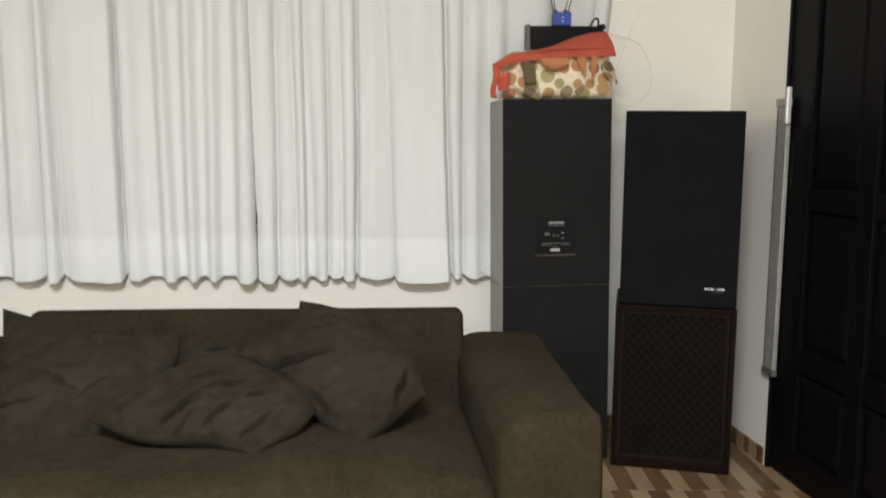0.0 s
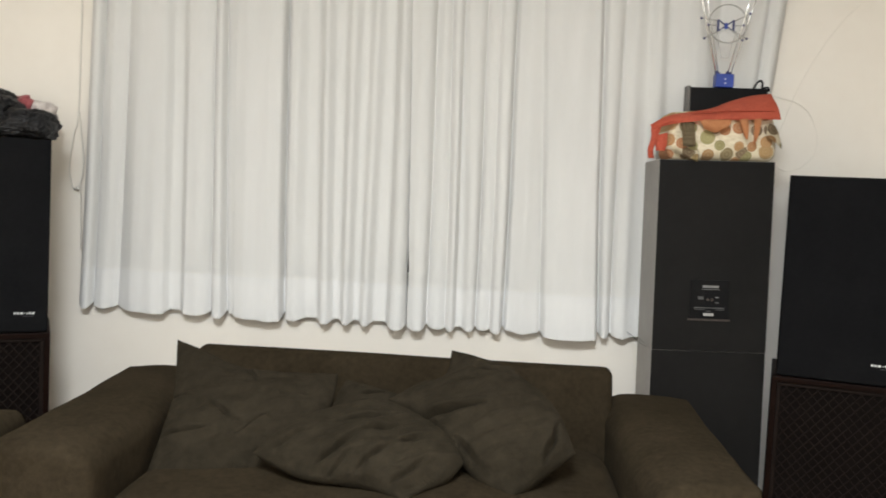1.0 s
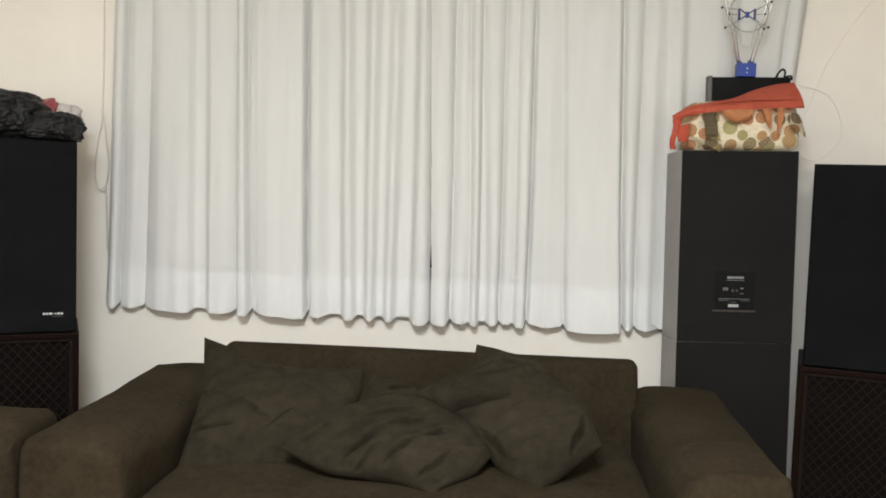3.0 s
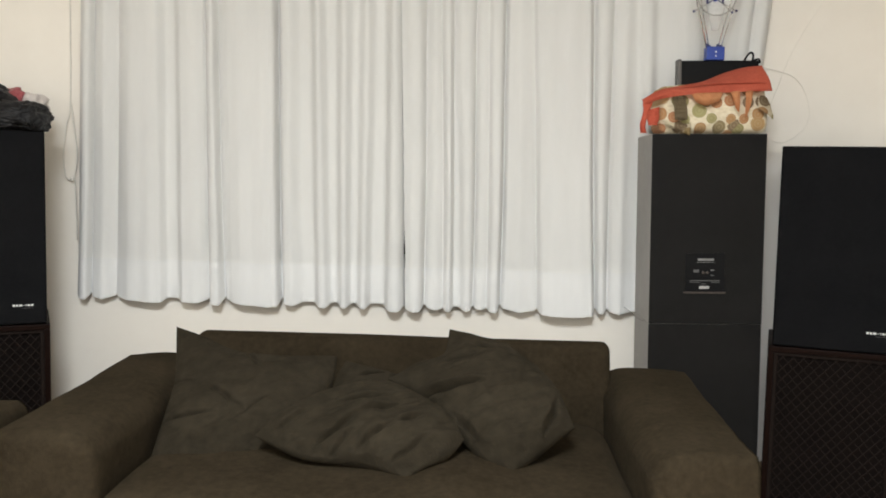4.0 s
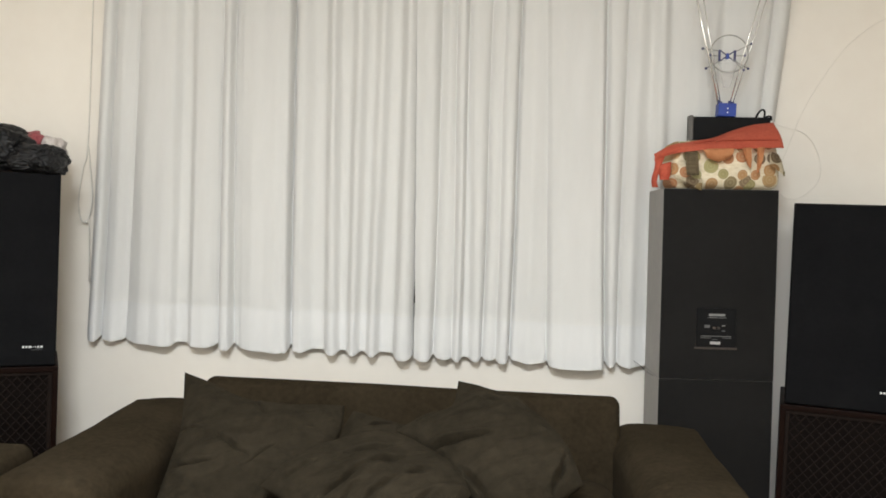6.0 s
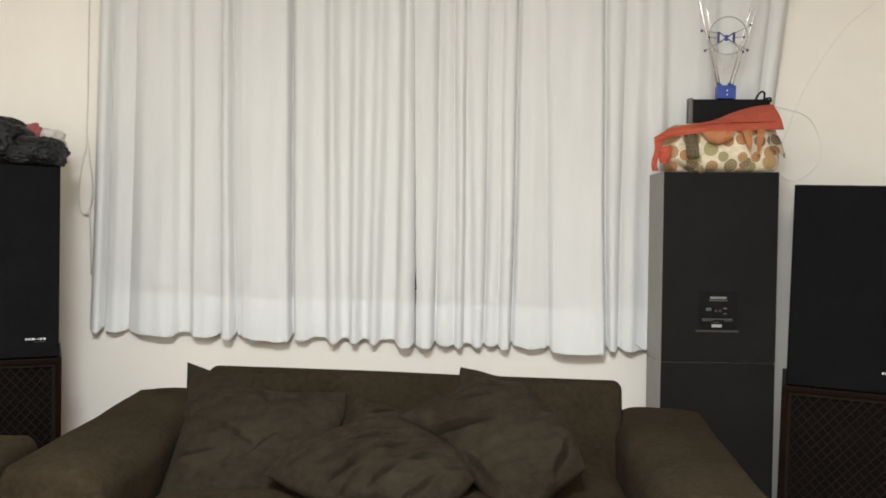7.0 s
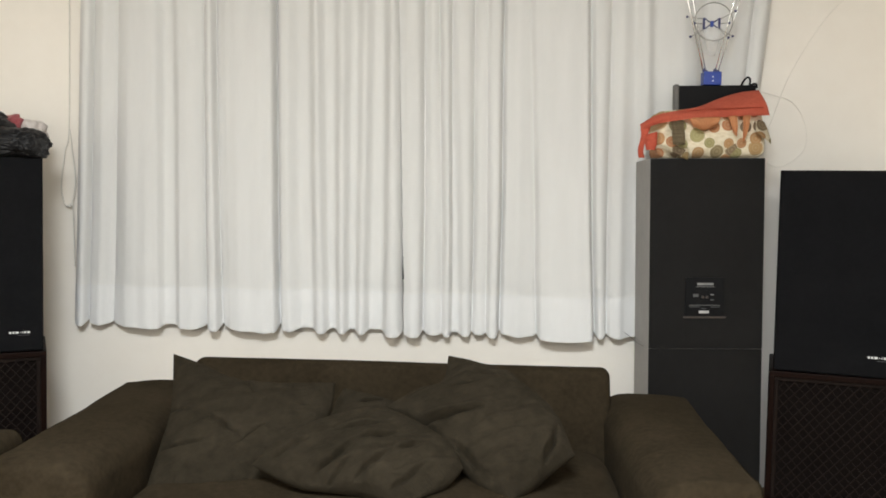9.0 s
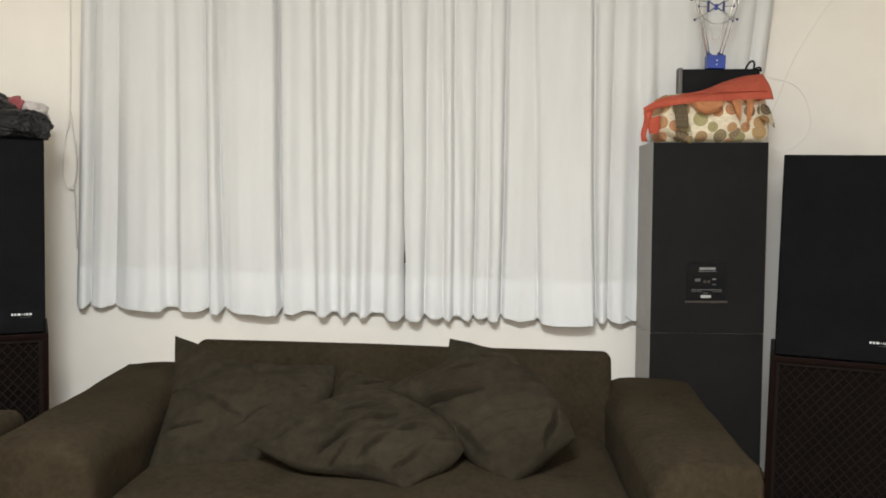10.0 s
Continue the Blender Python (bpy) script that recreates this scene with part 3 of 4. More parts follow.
pillow((-0.101, 2.307, 0.568), 1.5, [[(-0.082, 0.253), (0.066, 0.19), (0.184, 0.067)], [(0.236, -0.085), (0.194, -0.121), (0.135, -0.18)],
        [(0.08, -0.224), (0.001, -0.18), (-0.099, -0.054)], [(-0.234, 0.056), (-0.167, 0.105), (-0.097, 0.147)]], 0.06, "dark brown suede pillow propped with a folded edge", 3.1, 0.01,
       creases=((-0.158, -0.017, 0.018, 0.013, 0.028, 0.01), (-0.22, 0.03, -0.143, -0.02, 0.018, 0.01), (-0.055, -0.077, 0.015, -0.176, 0.012, 0.009), (-0.197, 0.066, -0.095, 0.135, 0.008, 0.01), (-0.029, 0.162, 0.127, 0.12, 0.008, 0.012), (0.156, -0.137, 0.197, -0.016, 0.014, 0.01), (-0.085, 0.094, 0.017, 0.119, 0.006, 0.012),))
pillow((-0.336, 2.171, 0.513), 1.6, [[(0.013, 0.174), (0.093, 0.123), (0.169, 0.056)], [(0.204, -0.014), (0.171, -0.061), (0.117, -0.098)],
        [(0.077, -0.135), (-0.027, -0.096), (-0.164, -0.086)], [(-0.294, -0.025), (-0.239, 0.057), (-0.133, 0.132)]], 0.048, "dark brown suede pillow lying crumpled on the seat", 8.4, 0.014,
       creases=((-0.135, -0.065, -0.042, 0.025, 0.011, 0.008), (-0.042, 0.025, 0.056, 0.058, 0.01, 0.008), (-0.041, -0.083, 0.042, -0.003, 0.011, 0.008), (0.042, -0.003, 0.12, 0.025, 0.009, 0.008), (-0.102, 0.064, 0.039, 0.102, 0.009, 0.01), (0.039, -0.108, 0.123, -0.033, 0.01, 0.008), (-0.249, -0.023, -0.153, 0.038, 0.007, 0.01), (-0.105, -0.091, -0.055, -0.031, 0.008, 0.007),))


# ---- loudspeakers ----
def grille_speaker(place, turn, label):
    """Tall cabinet with a full black cloth grille and a small silver badge low at one side."""
    s = thing("speaker", place, label, "speaker", "black cloth speakers", turn)
    w, d, h = 0.39, 0.37, 0.668
    part("cabinet", box(0, w, 0.018, d, 0, h, 0.003), M_WALNUT, s)
    part("grille", box(0.002, w - 0.002, 0, 0.0185, 0.003, h - 0.003, 0.006, 3), M_GRILLE, s)
    badge = part("badge", box(w - 0.080, w - 0.044, -0.0012, 0.0005, 0.0575, 0.0588), M_PRINT_DIM, s, "silver print bars on black cloth")
    for x0, x1 in ((0, 8), (11.5, 19), (22.5, 34), (38, 42.5), (47, 50), (54, 62), (66, 75)):
        low, high = (0.0668, 0.0688) if x1 - x0 < 5 and x0 < 40 else (0.0648, 0.0714)
        part("print_bar", box(w - 0.107 + x0 / 1180, w - 0.107 + x1 / 1180, -0.0016, 0.0005, low, high), M_PRINT, badge)
    return s


def lattice_speaker(place, turn, label):
    """Lower cabinet with a framed diagonal wooden lattice over dark cloth."""
    s = thing("speaker", place, label, "speaker", "lattice front speakers", turn)
    w, d, h = 0.405, 0.37, 0.582
    part("cabinet", box(0, w, 0.03, d, 0, h, 0.003), M_WALNUT, s)
    f = 0.018
    for x0, x1, z0, z1 in ((0, w, 0, 0.03), (0, w, h - f, h), (0, f, 0.03, h - f), (w - f, w, 0.03, h - f)):
        part("frame_rail", box(x0, x1, 0, 0.0305, z0, z1, 0.002), M_WALNUT, s)
    part("cloth", box(f, w - f, 0.024, 0.0302, 0.03, h - f), M_BROWN_CLOTH, s)
    x0, x1, z0, z1 = f + 0.014, w - f - 0.014, 0.044, h - f - 0.014
    for a0, a1, b0, b1 in ((f, w - f, 0.03, 0.044), (f, w - f, z1, h - f), (f, x0, 0.044, z1), (x1, w - f, 0.044, z1)):
        part("inner_rail", box(a0, a1, 0.010, 0.024, b0, b1, 0.002), M_LATTICE, s)
    step, half = 0.0375, 0.0021
    for sign in (1, -1):
        k = -40
        while k < 60:
            c = k * step
            k += 1
            pts = []
            for x in (x0, x1):
                z = sign * (x - x0) * 1.15 + c
                if z0 <= z <= z1:
                    pts.append((x, z))
            for z in (z0, z1):
                x = x0 + (z - c) / (sign * 1.15)
                if x0 < x < x1:
                    pts.append((x, z))
            if len(pts) < 2:
                continue
            (ax, az), (bx, bz) = pts[0], pts[1]
            y = 0.012 if sign > 0 else 0.0135
            d2 = Vector((bx - ax, 0, bz - az))
            if d2.length < 0.012:
                continue
            nrm = Vector((-d2.z, 0, d2.x)).normalized() * half
            bm = bmesh.new()
            vs = []
            for yy in (y, y + 0.005):
                for q in (Vector((ax, yy, az)) + nrm, Vector((bx, yy, bz)) + nrm, Vector((bx, yy, bz)) - nrm, Vector((ax, yy, az)) - nrm):
                    vs.append(bm.verts.new(q))
            bm.faces.new(vs[:4])
            bm.faces.new(vs[7:3:-1])
            for i in range(4):
                bm.faces.new((vs[i], vs[i + 4], vs[(i + 1) % 4 + 4], vs[(i + 1) % 4]))
            bmesh.ops.recalc_face_normals(bm, faces=bm.faces[:])
            part("lattice_slat", bm, M_LATTICE, s)
    return s


lattice_speaker((0.874, 3.085, 0), -18.5, "dark walnut speaker with diagonal lattice front on floor")
grille_speaker((0.884, 3.080, 0.584), -20, "black cloth-fronted speaker stacked on a lattice speaker")
lattice_speaker((-1.9546, 2.893, 0), 28, "dark walnut lattice speaker standing near the curtain")
grille_speaker((-1.9425, 2.885, 0.584), 30, "black cloth-fronted speaker with a bin bag on top")


def turned_speaker(place, lean, h, plate, label):
    """Cabinet with its plain vinyl back to the room."""
    s = thing("speaker", place, label, "speaker", "speakers standing back to front", 0, lean)
    w, d = 0.384, 0.262
    part("cabinet", box(0, w, 0.004, d, 0, h, 0.002), M_VINYL_SIDE, s, "pale grey board sides")
    part("back_panel", box(0.001, w - 0.001, 0, 0.0042, 0.001, h - 0.001, 0.001), M_VINYL, s, "charcoal vinyl back panel")
    if plate:
        px, pz = 0.122, 0.112
        t = part("terminal_plate", box(px, px + 0.131, -0.003, 0.001, pz, pz + 0.132, 0.001), M_BLACK, s, "black terminal plate with pale print")
        part("rim", box(px - 0.006, px + 0.137, -0.0015, 0.001, pz - 0.007, pz, 0.0005), M_RUST, t, "worn brown lower rim")
        rows = ((0.040, 0.094, 0.106, 0.114, M_PRINT_MID), (0.036, 0.098, 0.100, 0.1015, M_PRINT_MID), (0.026, 0.044, 0.066, 0.076, M_PRINT_DIM), (0.084, 0.096, 0.072, 0.076, M_PRINT_MID),
                (0.084, 0.096, 0.054, 0.058, M_PRINT_DIM), (0.014, 0.116, 0.037, 0.0385, M_PRINT_MID), (0.014, 0.050, 0.031, 0.033, M_PRINT_DIM), (0.086, 0.116, 0.031, 0.033, M_PRINT_DIM),
                (0.054, 0.070, 0.025, 0.0275, M_PRINT_DIM), (0.046, 0.080, 0.010, 0.0195, M_STICKER))
        for a, b, c, e, m in rows:
            part("print_bar", box(px + a, px + b, -0.0036, -0.0028, pz + c, pz + e), m, t)
        post = bmesh.new()
        for dx, dz in ((0.058, 0.066), (0.072, 0.066)):
            tube([(px + dx, -0.002, pz + dz), (px + dx, -0.012, pz + dz)], 0.0045, 10, post)
        part("binding_post", post, M_RUST, t)
        part("cup", box(px + 0.050, px + 0.081, -0.0042, -0.0028, pz + 0.052, pz + 0.088, 0.0006), M_BLACK, t)
    return s


turned_speaker((0.493, 3.132, 0), -1.2, 0.6383, False, "charcoal vinyl speaker standing back to front on floor")
turned_speaker((0.4795, 3.130, 0.6385), -1.2, 0.648, True, "charcoal speaker stacked back to front showing terminal plate")


# ---- bag and antenna on the speaker ----
def crumpled(place, size, n, seed, amount, flat=True, power=2.6, fine=0.0):
    bm = bmesh.new()
    bmesh.ops.create_icosphere(bm, subdivisions=n, radius=1)
    for v in bm.verts:
        d = v.co.normalized()
        p = Vector([math.copysign(abs(d[i]) ** (2 / power), d[i]) for i in range(3)])
        k = 1 + amount * (noise.noise(d * 2.1 + Vector((seed, 0, 0))) + 0.6 * abs(noise.noise(d * 3.6 + Vector((0, seed, 0)))) + 0.16 * abs(noise.noise(d * 9 + Vector((0, 0, seed)))))
        if fine:
            bent = Vector((d.x * 3.2 + d.z, d.y * 3.2 + 0.8 * d.x, d.z * 4.5)) + 0.5 * Vector((noise.noise(d * 3), noise.noise(d * 3 + Vector((5, 0, 0))), noise.noise(d * 3 + Vector((0, 5, 0)))))
            k += fine * (0.35 - abs(noise.noise(bent * 1.5 + Vector((seed, seed, 0)))) ** 0.7) + 0.4 * fine * (0.3 - abs(noise.noise(bent * 3.4 + Vector((0, seed, seed)))) ** 0.8)
        p = Vector((p.x * size[0] * k, p.y * size[1] * k, p.z * size[2] * k))
        if flat:
            p.z = max(p.z, -size[2] * 0.9)
        v.co = p + Vector(place)
    return bm


bag = thing("fabric_bag", (0.663, 3.255, 1.291), "floppy cotton bag with disc print and orange band", "bag", lean=-1.2)


def bag_shape(p, d):
    k = Vector((0, 0, 0))
    k.y += 0.010 * wobble(p, 9, 2) + 0.012 * wobble(p, 22, 5)
    k.x += 0.008 * wobble(p, 12, 3)
    if d.y < -0.3:
        k.y -= 0.012 * math.sin((p.x + 0.2) * 9) * (p.z / 0.16)
    if d.z > 0.3:
        k.z += 0.012 * wobble(p, 9, 7)
    return k


part("body", soft_box((-0.165, -0.095, 0.002), (0.195, 0.10, 0.168), 0.03, 0.016, bag_shape), M_DOTS, bag, "cream cotton printed with green and rust discs", smooth=True)


def strip(top, low, thick, bend, rows=6, cols=26, seed=0.0):
    """A hanging band of cloth between an upper and a lower line of (x, y, z)."""
    bm = bmesh.new()
    a, b = glide(top, 8), glide(low, 8)
    grid = []
    for r in range(rows + 1):
        f = r / rows
        row = []
        for i in range(cols + 1):
            s = i / cols
            ends = []
            for line in (a, b):
                at = s * (len(line) - 1)
                k = min(int(at), len(line) - 2)
                ends.append(line[k].lerp(line[k + 1], at - k))
            p = ends[0].lerp(ends[1], f)
            p.y += -bend * math.sin(math.pi * f) + 0.005 * wobble((s * 3, f * 1.2, seed), 2.0)
            row.append(bm.verts.new(p))
        grid.append(row)
    front = [bm.faces.new((grid[r][i], grid[r][i + 1], grid[r + 1][i + 1], grid[r + 1][i])) for r in range(rows) for i in range(cols)]
    bmesh.ops.solidify(bm, geom=front, thickness=thick)
    bmesh.ops.recalc_face_normals(bm, faces=bm.faces[:])
    return bm


part("band", strip([(-0.225, -0.075, 0.118), (-0.17, -0.10, 0.148), (-0.09, -0.085, 0.165), (-0.02, -0.06, 0.180), (0.06, -0.03, 0.212), (0.13, -0.02, 0.232), (0.190, -0.03, 0.238)],
                   [(-0.225, -0.085, 0.095), (-0.17, -0.118, 0.116), (-0.09, -0.125, 0.128), (-0.02, -0.128, 0.134), (0.06, -0.128, 0.136), (0.13, -0.128, 0.140), (0.200, -0.12, 0.142)], 0.004, 0.016, seed=1.0), M_ORANGE, bag, "orange canvas band", True)
part("seam", strip([(-0.10, -0.121, 0.158), (0.02, -0.116, 0.168), (0.18, -0.108, 0.172)], [(-0.10, -0.122, 0.155), (0.02, -0.118, 0.164), (0.18, -0.110, 0.168)], 0.003, 0.004, rows=2), M_ORANGE, bag)
part("strap", strip([(-0.222, -0.085, 0.112), (-0.226, -0.10, 0.07), (-0.236, -0.105, 0.03), (-0.232, -0.10, 0.003)], [(-0.190, -0.09, 0.108), (-0.205, -0.104, 0.07), (-0.217, -0.108, 0.03), (-0.212, -0.10, 0.003)], 0.004, 0.004, rows=3), M_ORANGE, bag, "orange strap hanging over the speaker's edge", True)
part("strap_end", strip([(-0.214, -0.10, 0.08), (-0.212, -0.106, 0.05), (-0.208, -0.108, 0.028)], [(-0.172, -0.112, 0.09), (-0.174, -0.116, 0.05), (-0.18, -0.114, 0.028)], 0.004, 0.006, rows=4), M_ORANGE, bag, "", True)
part("pocket_flap", strip([(-0.075, -0.126, 0.134), (-0.02, -0.128, 0.136), (0.035, -0.128, 0.137)], [(-0.055, -0.128, 0.104), (-0.02, -0.132, 0.092), (0.02, -0.130, 0.106)], 0.004, 0.01, rows=5), M_AMBER, bag, "amber canvas pocket flap", True)
part("ribbon", strip([(0.108, -0.128, 0.140), (0.120, -0.132, 0.142), (0.134, -0.130, 0.142)], [(0.108, -0.132, 0.06), (0.112, -0.136, 0.055), (0.120, -0.134, 0.075)], 0.003, 0.006, rows=6), M_AMBER, bag, "", True)
part("ribbon", strip([(0.058, -0.128, 0.138), (0.074, -0.131, 0.140), (0.090, -0.130, 0.141)], [(0.074, -0.132, 0.092), (0.080, -0.134, 0.078), (0.088, -0.133, 0.070)], 0.003, 0.006, rows=6), M_AMBER, bag, "", True)
part("patch", strip([(-0.130, -0.116, 0.128), (-0.108, -0.120, 0.130), (-0.086, -0.119, 0.126)], [(-0.122, -0.124, 0.046), (-0.100, -0.126, 0.044), (-0.080, -0.124, 0.046)], 0.003, 0.004, rows=6), M_STRIPE, bag, "striped olive brown patch", True)
part("corner_flap", strip([(-0.170, -0.108, 0.05), (-0.12, -0.128, 0.034), (-0.07, -0.128, 0.036)], [(-0.150, -0.118, 0.028), (-0.10, -0.136, 0.004), (-0.075, -0.140, -0.008)], 0.003, 0.006, rows=4), M_DOTS, bag, "", True)
part("side_flap", strip([(0.150, -0.118, 0.128), (0.185, -0.112, 0.120), (0.200, -0.10, 0.085)], [(0.152, -0.124, 0.085), (0.190, -0.126, 0.058), (0.206, -0.118, 0.045)], 0.003, 0.012, rows=5), M_DOTS, bag, "", True)

device = thing("flat_box", (0.712, 3.31, 1.295), "black flat device box leaning inside the bag", "electronics", lean=-1.2)
part("shell", box(-0.124, 0.145, -0.045, -0.005, 0.165, 0.258, 0.004), M_BLACK, device)
part("foot", box(-0.12, 0.13, -0.03, -0.008, 0.0, 0.166, 0.003), M_BLACK, device)
part("end_cap", box(-0.138, -0.1235, -0.052, -0.012, 0.15, 0.262, 0.003), M_CAP, device, "grey plastic end cap")
for pts in ([(0.100, -0.02, 0.257), (0.108, -0.022, 0.275), (0.122, -0.02, 0.288), (0.132, -0.018, 0.280), (0.130, -0.016, 0.257)], [(0.124, -0.03, 0.255), (0.136, -0.034, 0.262), (0.148, -0.034, 0.262), (0.152, -0.03, 0.250)]):
    part("cable_loop", tube(glide(pts, 6), 0.0036, 8), M_BLACK, device, "", True)

antenna = thing("tv_antenna", (0.699, 3.278, 1.5535), "blue indoor antenna with four thin chrome rods", "antenna")
part("base", box(-0.032, 0.031, -0.02, 0.022, 0.0, 0.047, 0.003), M_BLUE, antenna, "bright blue plastic base")
for z in (0.014, 0.028):
    part("screw", ball((0.0, -0.021, z), 0.0028), M_CHROME, antenna)
for a, b, r in (((-0.030, -0.012, 0.040), (-0.165, -0.02, 0.56), 0.0031), ((-0.017, 0.012, 0.046), (-0.120, 0.03, 0.56), 0.0019), ((0.008, -0.012, 0.046), (0.130, -0.01, 0.56), 0.0019), ((0.024, 0.012, 0.046), (0.168, 0.04, 0.56), 0.0017)):
    rod = part("rod", tube([a, b], r * 1.25, 10), M_ROD, antenna, "", True)
    part("socket", box(a[0] - 0.005, a[0] + 0.005, a[1] - 0.005, a[1] + 0.005, 0.044, 0.056, 0.001), M_NAVY, rod)
ring = [(0.0 + 0.066 * math.sin(k * 2 * math.pi / 40), -0.004, 0.222 + 0.066 * math.cos(k * 2 * math.pi / 40)) for k in range(40)]
part("ring", tube(ring, 0.0022, 8, closed=True), M_STEEL, antenna, "thin grey metal loop", True)
bow = bmesh.new()
for sgn in (-1, 1):
    tube([(-0.008 + 0.0 * sgn, -0.012, 0.213), (-0.008 + sgn * 0.026, -0.012, 0.232)], 0.0022, 6, bow)
    tube([(-0.008, -0.012, 0.213), (-0.008 + sgn * 0.026, -0.012, 0.194)], 0.0022, 6, bow)
part("bow_tie", bow, M_NAVY, antenna)
part("bow_core", box(-0.013, -0.003, -0.017, -0.006, 0.202, 0.222, 0.001), M_BLUE, antenna)
for x in (-0.036, 0.017):
    part("bow_plate", box(x - 0.003, x + 0.004, -0.016, -0.008, 0.193, 0.233, 0.001), M_NAVY, antenna)
for p0, p1 in (((-0.034, -0.014, 0.194), (-0.083, -0.024, 0.165)), ((-0.034, -0.010, 0.230), (-0.090, 0.006, 0.240)), ((0.018, -0.014, 0.228), (0.070, -0.02, 0.256)), ((0.018, -0.010, 0.196), (0.070, 0.004, 0.174)), ((0.010, -0.012, 0.200), (0.046, -0.03, 0.162)), ((-0.034, -0.012, 0.212), (-0.068, -0.012, 0.214)), ((0.018, -0.012, 0.214), (0.052, -0.012, 0.216))):
    el = part("element", tube([p0, p1], 0.0017, 6), M_STEEL, antenna, "", True)
    part("tip", ball(p1, 0.0046), M_NAVY, el)
cone = bmesh.new()
bmesh.ops.create_cone(cone, cap_ends=True, segments=24, radius1=0.012, radius2=0.034, depth=0.09, matrix=Matrix.Translation((-0.002, 0.0, 0.150)))
part("clear_stem", cone, M_ACRYLIC, antenna, "clear plastic stem", True)

# aerial lead looped on the wall
lead = [(0.86, 3.34, 1.545), (0.948, 3.452, 1.551), (1.049, 3.462, 1.521), (1.103, 3.467, 1.43), (1.098, 3.467, 1.345), (1.02, 3.467, 1.282), (0.955, 3.462, 1.31), (0.957, 3.462, 1.40),
        (0.98, 3.467, 1.465), (1.043, 3.467, 1.636), (1.157, 3.467, 1.829), (1.254, 3.467, 1.926), (1.345, 3.467, 1.985), (1.41, 3.467, 2.06), (1.415, 3.467, 2.4), (1.415, 3.467, 2.75)]
solid("antenna_cable", tube(glide(lead, 10), 0.0010, 6), M_CABLE, "thin ivory aerial cable looped against the wall", "cable", smooth=True)

solid("speaker_cable", tube(glide([(0.440, 3.40, 0.655), (0.462, 3.37, 0.640), (0.474, 3.30, 0.630), (0.4745, 3.20, 0.636)], 6), 0.0010, 6), M_CAP, "short dark speaker wire by the stacked speakers", "cable", smooth=True)

# cord by the curtain's outer edge
pull = thing("curtain_pull", (-1.698, 3.455, 2.45), "thin grey curtain pull cord hanging in a loop", "curtain pull")
part("cord", tube(glide([(0.004, 0.008, 0.0), (0.002, 0.008, -0.6), (0.0, 0.006, -1.06), (-0.014, 0.0, -1.16), (-0.026, -0.004, -1.28), (-0.018, -0.004, -1.345), (0.0, -0.004, -1.368), (0.020, -0.004, -1.34),
                          (0.028, -0.002, -1.26), (0.014, 0.002, -1.15), (0.002, 0.006, -1.07)], 8), 0.0026, 6), M_CORD, pull, smooth=True)
part("cord_end", tube(glide([(0.018, -0.004, -1.345), (0.022, -0.004, -1.46), (0.026, -0.004, -1.60)], 6), 0.0022, 6), M_CORD, pull, smooth=True)
part("toggle", ball((0.008, -0.004, -1.365), 0.008), M_CORD, pull, smooth=True)

# ---- bags on the other stack ----
sack = thing("bin_bag", (-1.80, 3.10, 1.252), "crumpled shiny black bin bag on a speaker", "bag")
part("film", crumpled((-0.115, -0.01, 0.079), (0.168, 0.13, 0.088), 6, 3.3, 0.20, fine=0.06), M_SACK, sack, smooth=True)
part("knot", crumpled((0.105, -0.01, 0.046), (0.088, 0.10, 0.052), 6, 6.1, 0.18, fine=0.07), M_SACK, sack, smooth=True)
film = thing("plastic_bag", (-1.755, 3.24, 1.252), "crumpled red and cloudy white plastic bag", "bag")
part("white_film", crumpled((0.022, -0.02, 0.080), (0.060, 0.045, 0.052), 4, 2.2, 0.4), M_CLOUD, film, smooth=True)
part("red_film", crumpled((-0.026, -0.055, 0.096), (0.054, 0.04, 0.052), 4, 4.2, 0.35), M_RED, film, smooth=True)


# ---- door ----
door = thing("door_1", (EAST + 0.003, DOOR_Y[1], 0), "closed black stained wooden panel door", "door")
door["kind"] = "structure"
dw = DOOR_Y[1] - DOOR_Y[0]
stile, thick = 0.165, 0.04
rails = ((0.012, 0.118), (0.392, 0.470), (0.930, 1.0), (1.685, 1.76), (2.03, 2.10))
cols = ((-stile, -stile - 0.28), (-stile - 0.36, -dw + 0.125))
part("backing", box(0.018, thick, -dw + 0.0104, -0.0104, 0.012, 2.10), M_DOOR, door)
for y0, y1 in ((-stile, -0.0104), (-stile - 0.36, -stile - 0.28), (-dw + 0.0104, -dw + 0.125)):
    part("stile", box(0, 0.0182, y0, y1, 0.012, 2.10, 0.003), M_DOOR, door)
for z0, z1 in rails:
    for a, b in cols:
        part("rail", box(0.0004, 0.0182, min(a, b), max(a, b), z0, z1, 0.003), M_DOOR, door)
for (z0a, z0), (z1, z1a) in zip(rails, rails[1:]):
    for a, b in cols:
        y0, y1 = min(a, b) + 0.012, max(a, b) - 0.012
        bm = box(0.006, 0.0182, y0, y1, z0 + 0.012, z1 - 0.012)
        front = [f for f in bm.faces if f.normal.x < -0.9]
        bmesh.ops.inset_region(bm, faces=front, thickness=0.03, depth=0.0)
        for v in bm.verts:
            if v.co.x < 0.007 and (min(abs(v.co.y - y0), abs(v.co.y - y1)) < 0.001 or min(abs(v.co.z - z0 - 0.012), abs(v.co.z - z1 + 0.012)) < 0.001):
                v.co.x = 0.014
        part("panel", bm, M_DOOR, door)
part("door_frame", box(-0.0075, 0.12, -0.010, 0.006, 0.0, 2.125, 0.002), M_DOOR, door)
part("door_frame", box(-0.0075, 0.12, -dw - 0.006, -dw + 0.010, 0.0, 2.125, 0.002), M_DOOR, door)
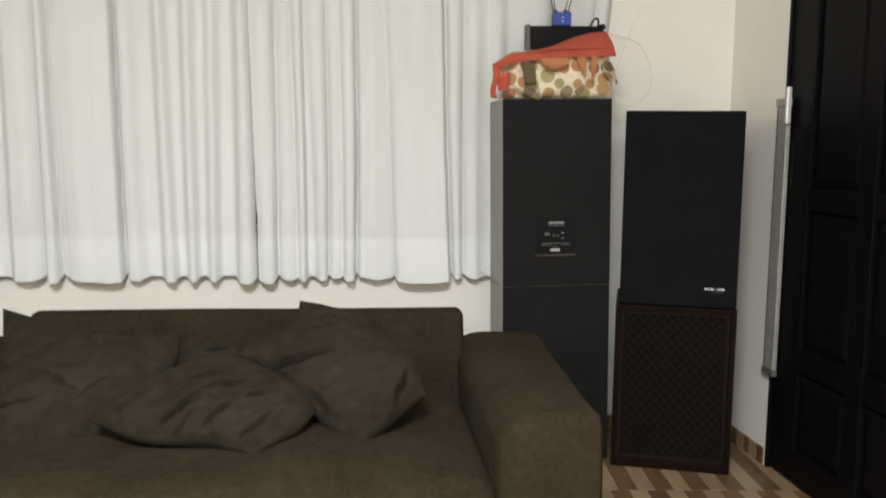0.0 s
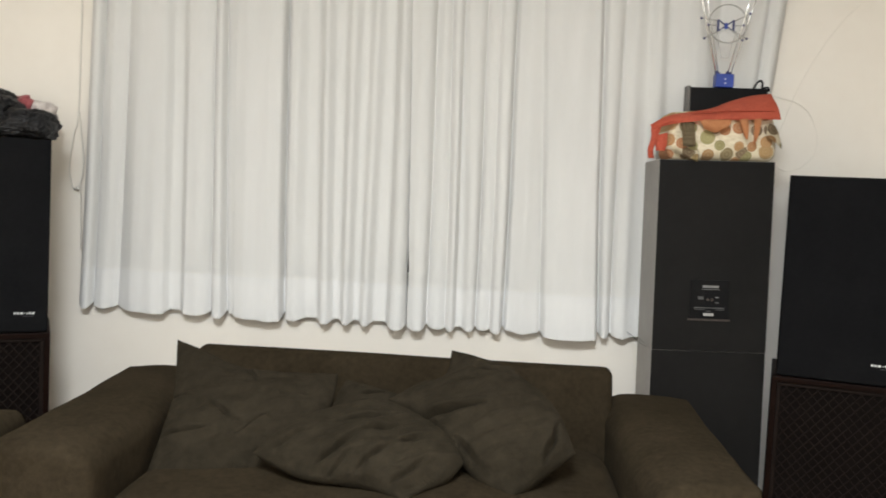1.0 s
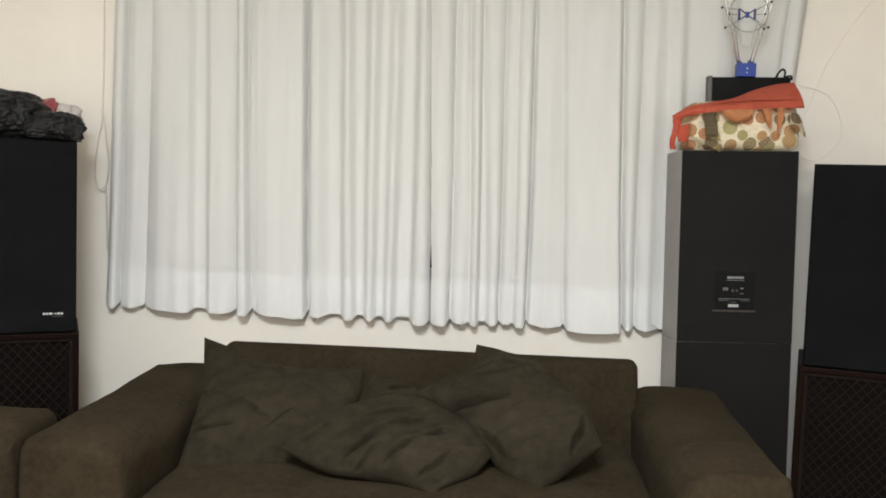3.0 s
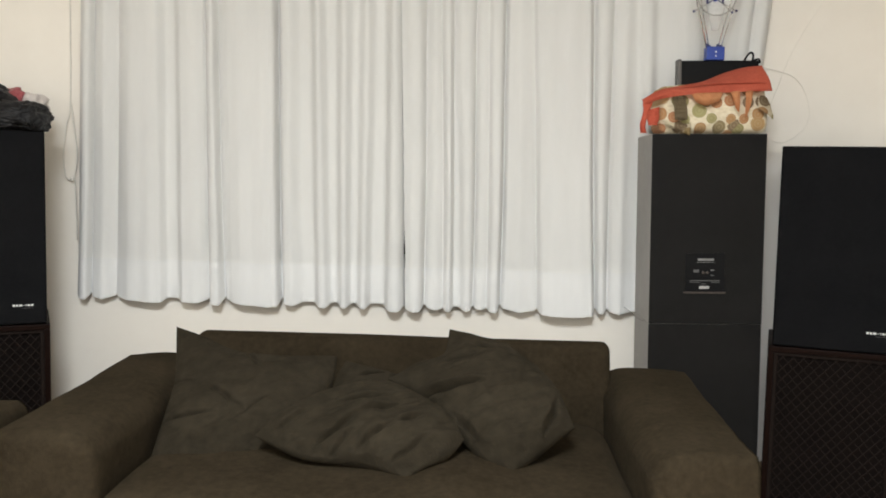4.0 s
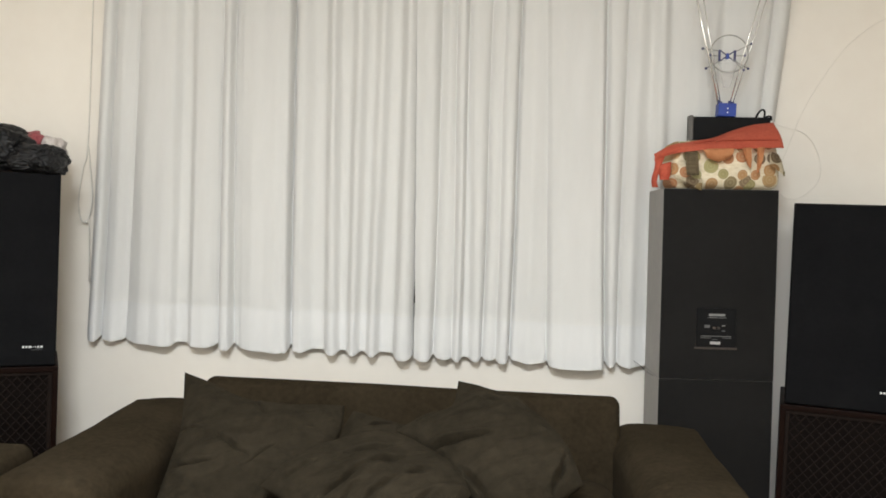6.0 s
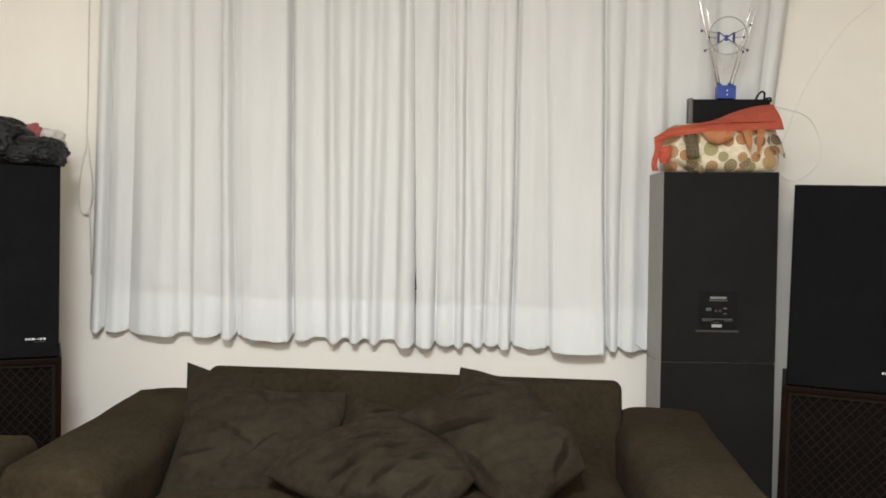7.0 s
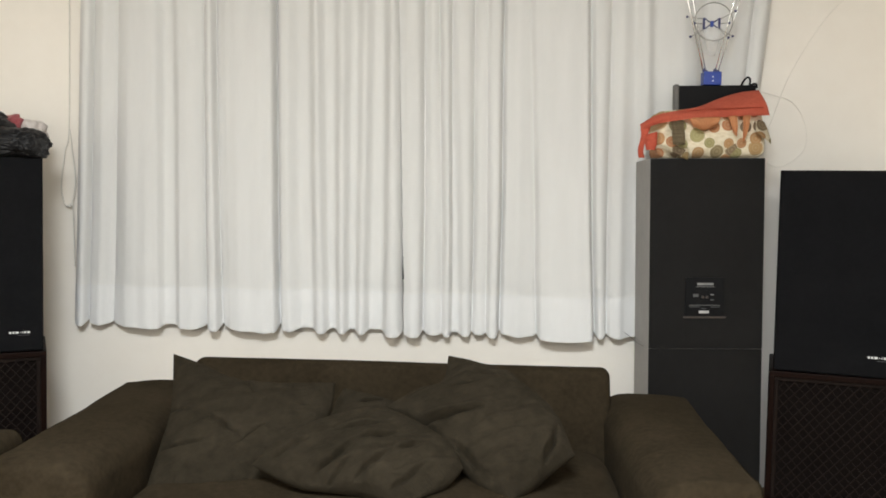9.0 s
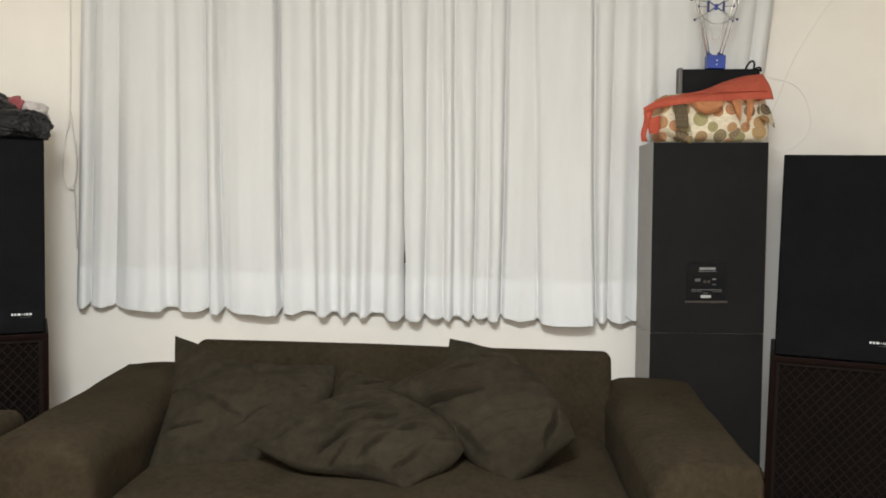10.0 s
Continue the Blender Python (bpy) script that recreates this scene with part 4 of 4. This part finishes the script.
part("door_frame", box(-0.0075, 0.12, -dw + 0.0102, -0.0102, 2.101, 2.125, 0.002), M_DOOR, door)
for z in (0.3, 1.8):
    part("hinge", tube([(-0.004, -dw + 0.012, z), (-0.004, -dw + 0.012, z + 0.09)], 0.006, 10), M_STEEL, door)
part("handle_plate", box(-0.004, 0.0, -0.066, -0.028, 1.0, 1.16, 0.001), M_BLACK, door)

bar = thing("wall_bar", (EAST, 3.030, 0.34), "tall dull aluminium bar fixed beside the door", "metal bar")
part("channel", box(-0.020, -0.004, -0.044, 0.028, 0.022, 0.93, 0.003), M_STEEL, bar)
# no recess is cut: a thin dark strip gives the groove's shade
part("groove_shade", box(-0.0215, -0.0195, 0.016, 0.020, 0.03, 0.92), M_CAP, bar)
part("bottom_cap", box(-0.023, -0.003, -0.046, 0.030, 0.0, 0.0225, 0.002), M_CAP, bar, "dark end cap")
part("top_cap", box(-0.023, -0.003, -0.046, 0.030, 0.9295, 0.958, 0.002), M_STEEL, bar)
part("wall_mount", box(-0.0042, 0.0025, -0.03, 0.02, 0.1, 0.85), M_CAP, bar)
latch = part("latch", box(-0.030, -0.014, -0.060, -0.046, 0.872, 0.994, 0.003), M_CHROME, bar, "bright metal latch")
part("latch_pin", box(-0.026, -0.018, -0.052, -0.040, 0.905, 0.96, 0.002), M_CHROME, latch)


# ---- floor and skirting, laid in narrow tile strips ----
floor = solid("floor", box(WEST - 0.15, EAST + 0.15, SOUTH - 0.15, NORTH + 0.16, -0.1, -0.007), M_GROUT, "beige and brown ceramic floor in striped rows", "floor", "structure")


def tile_mesh(material, w, l, h):
    bm = box(0.0008, w - 0.0008, 0.0008, l - 0.0008, 0, h, 0.0012, 1)
    me = bpy.data.meshes.new("tile")
    bm.to_mesh(me)
    bm.free()
    me.materials.append(material)
    return me


STRIP, ROW = 0.0605, 0.42
LAY = Matrix.Translation((1.02, 2.846, -0.0068)) @ pose(0, 0, 0, 0, 0, -5)
tile_light, tile_dark = tile_mesh(M_TILE_LIGHT, STRIP, ROW, 0.0068), tile_mesh(M_TILE_DARK, STRIP, ROW, 0.0068)
rest = {True: bmesh.new(), False: bmesh.new()}
for row in range(-16, 3):
    for i in range(-76, 11):
        m = LAY @ Matrix.Translation((i * STRIP + (0.03 if row % 2 else 0.0), row * ROW, 0))
        c = m @ Vector((STRIP / 2, ROW / 2, 0))
        if not (WEST - 0.08 < c.x < EAST + 0.08 and SOUTH + 0.06 < c.y < NORTH - 0.05):
            continue
        pale = (i + row) % 2 == 0
        if c.x > 0.4 and c.y > 1.6:
            t = new("tile", tile_light if pale else tile_dark)
            t.parent = floor
            t.matrix_basis = m
        else:
            corners = [m @ Vector(q) for q in ((0.001, 0.001, 0.0066), (STRIP - 0.001, 0.001, 0.0066), (STRIP - 0.001, ROW - 0.001, 0.0066), (0.001, ROW - 0.001, 0.0066))]
            rest[pale].faces.new([rest[pale].verts.new(q) for q in corners])
for pale in (True, False):
    ob = part("tile_field", rest[pale], M_TILE_LIGHT if pale else M_TILE_DARK, floor)
    ob["kind"] = "stuff"

baseboard = new("baseboard")
tagged(baseboard, "striped beige and brown tile skirting", "baseboard", "", "structure")
skirt_light, skirt_dark = tile_mesh(M_TILE_LIGHT, 0.058, 0.062, 0.008), tile_mesh(M_TILE_DARK, 0.044, 0.062, 0.008)
y = NORTH - 0.012
k = 0
while y > DOOR_Y[1] + 0.05:
    t = new("skirting_tile", skirt_dark if k % 2 else skirt_light)
    t.parent = baseboard
    t.matrix_basis = Matrix.Translation((EAST, y, 0.0)) @ Matrix(((0, 0, -1, 0), (-1, 0, 0, 0), (0, 1, 0, 0), (0, 0, 0, 1)))
    y -= 0.044 if k % 2 else 0.058
    k += 1
x = WEST + 0.01
while x < EAST - 0.07:
    t = new("skirting_tile", skirt_dark if k % 2 else skirt_light)
    t.parent = baseboard
    t.matrix_basis = Matrix.Translation((x, NORTH, 0.0)) @ pose(0, 0, 0, 90, 0, 0)
    x += 0.044 if k % 2 else 0.058
    k += 1
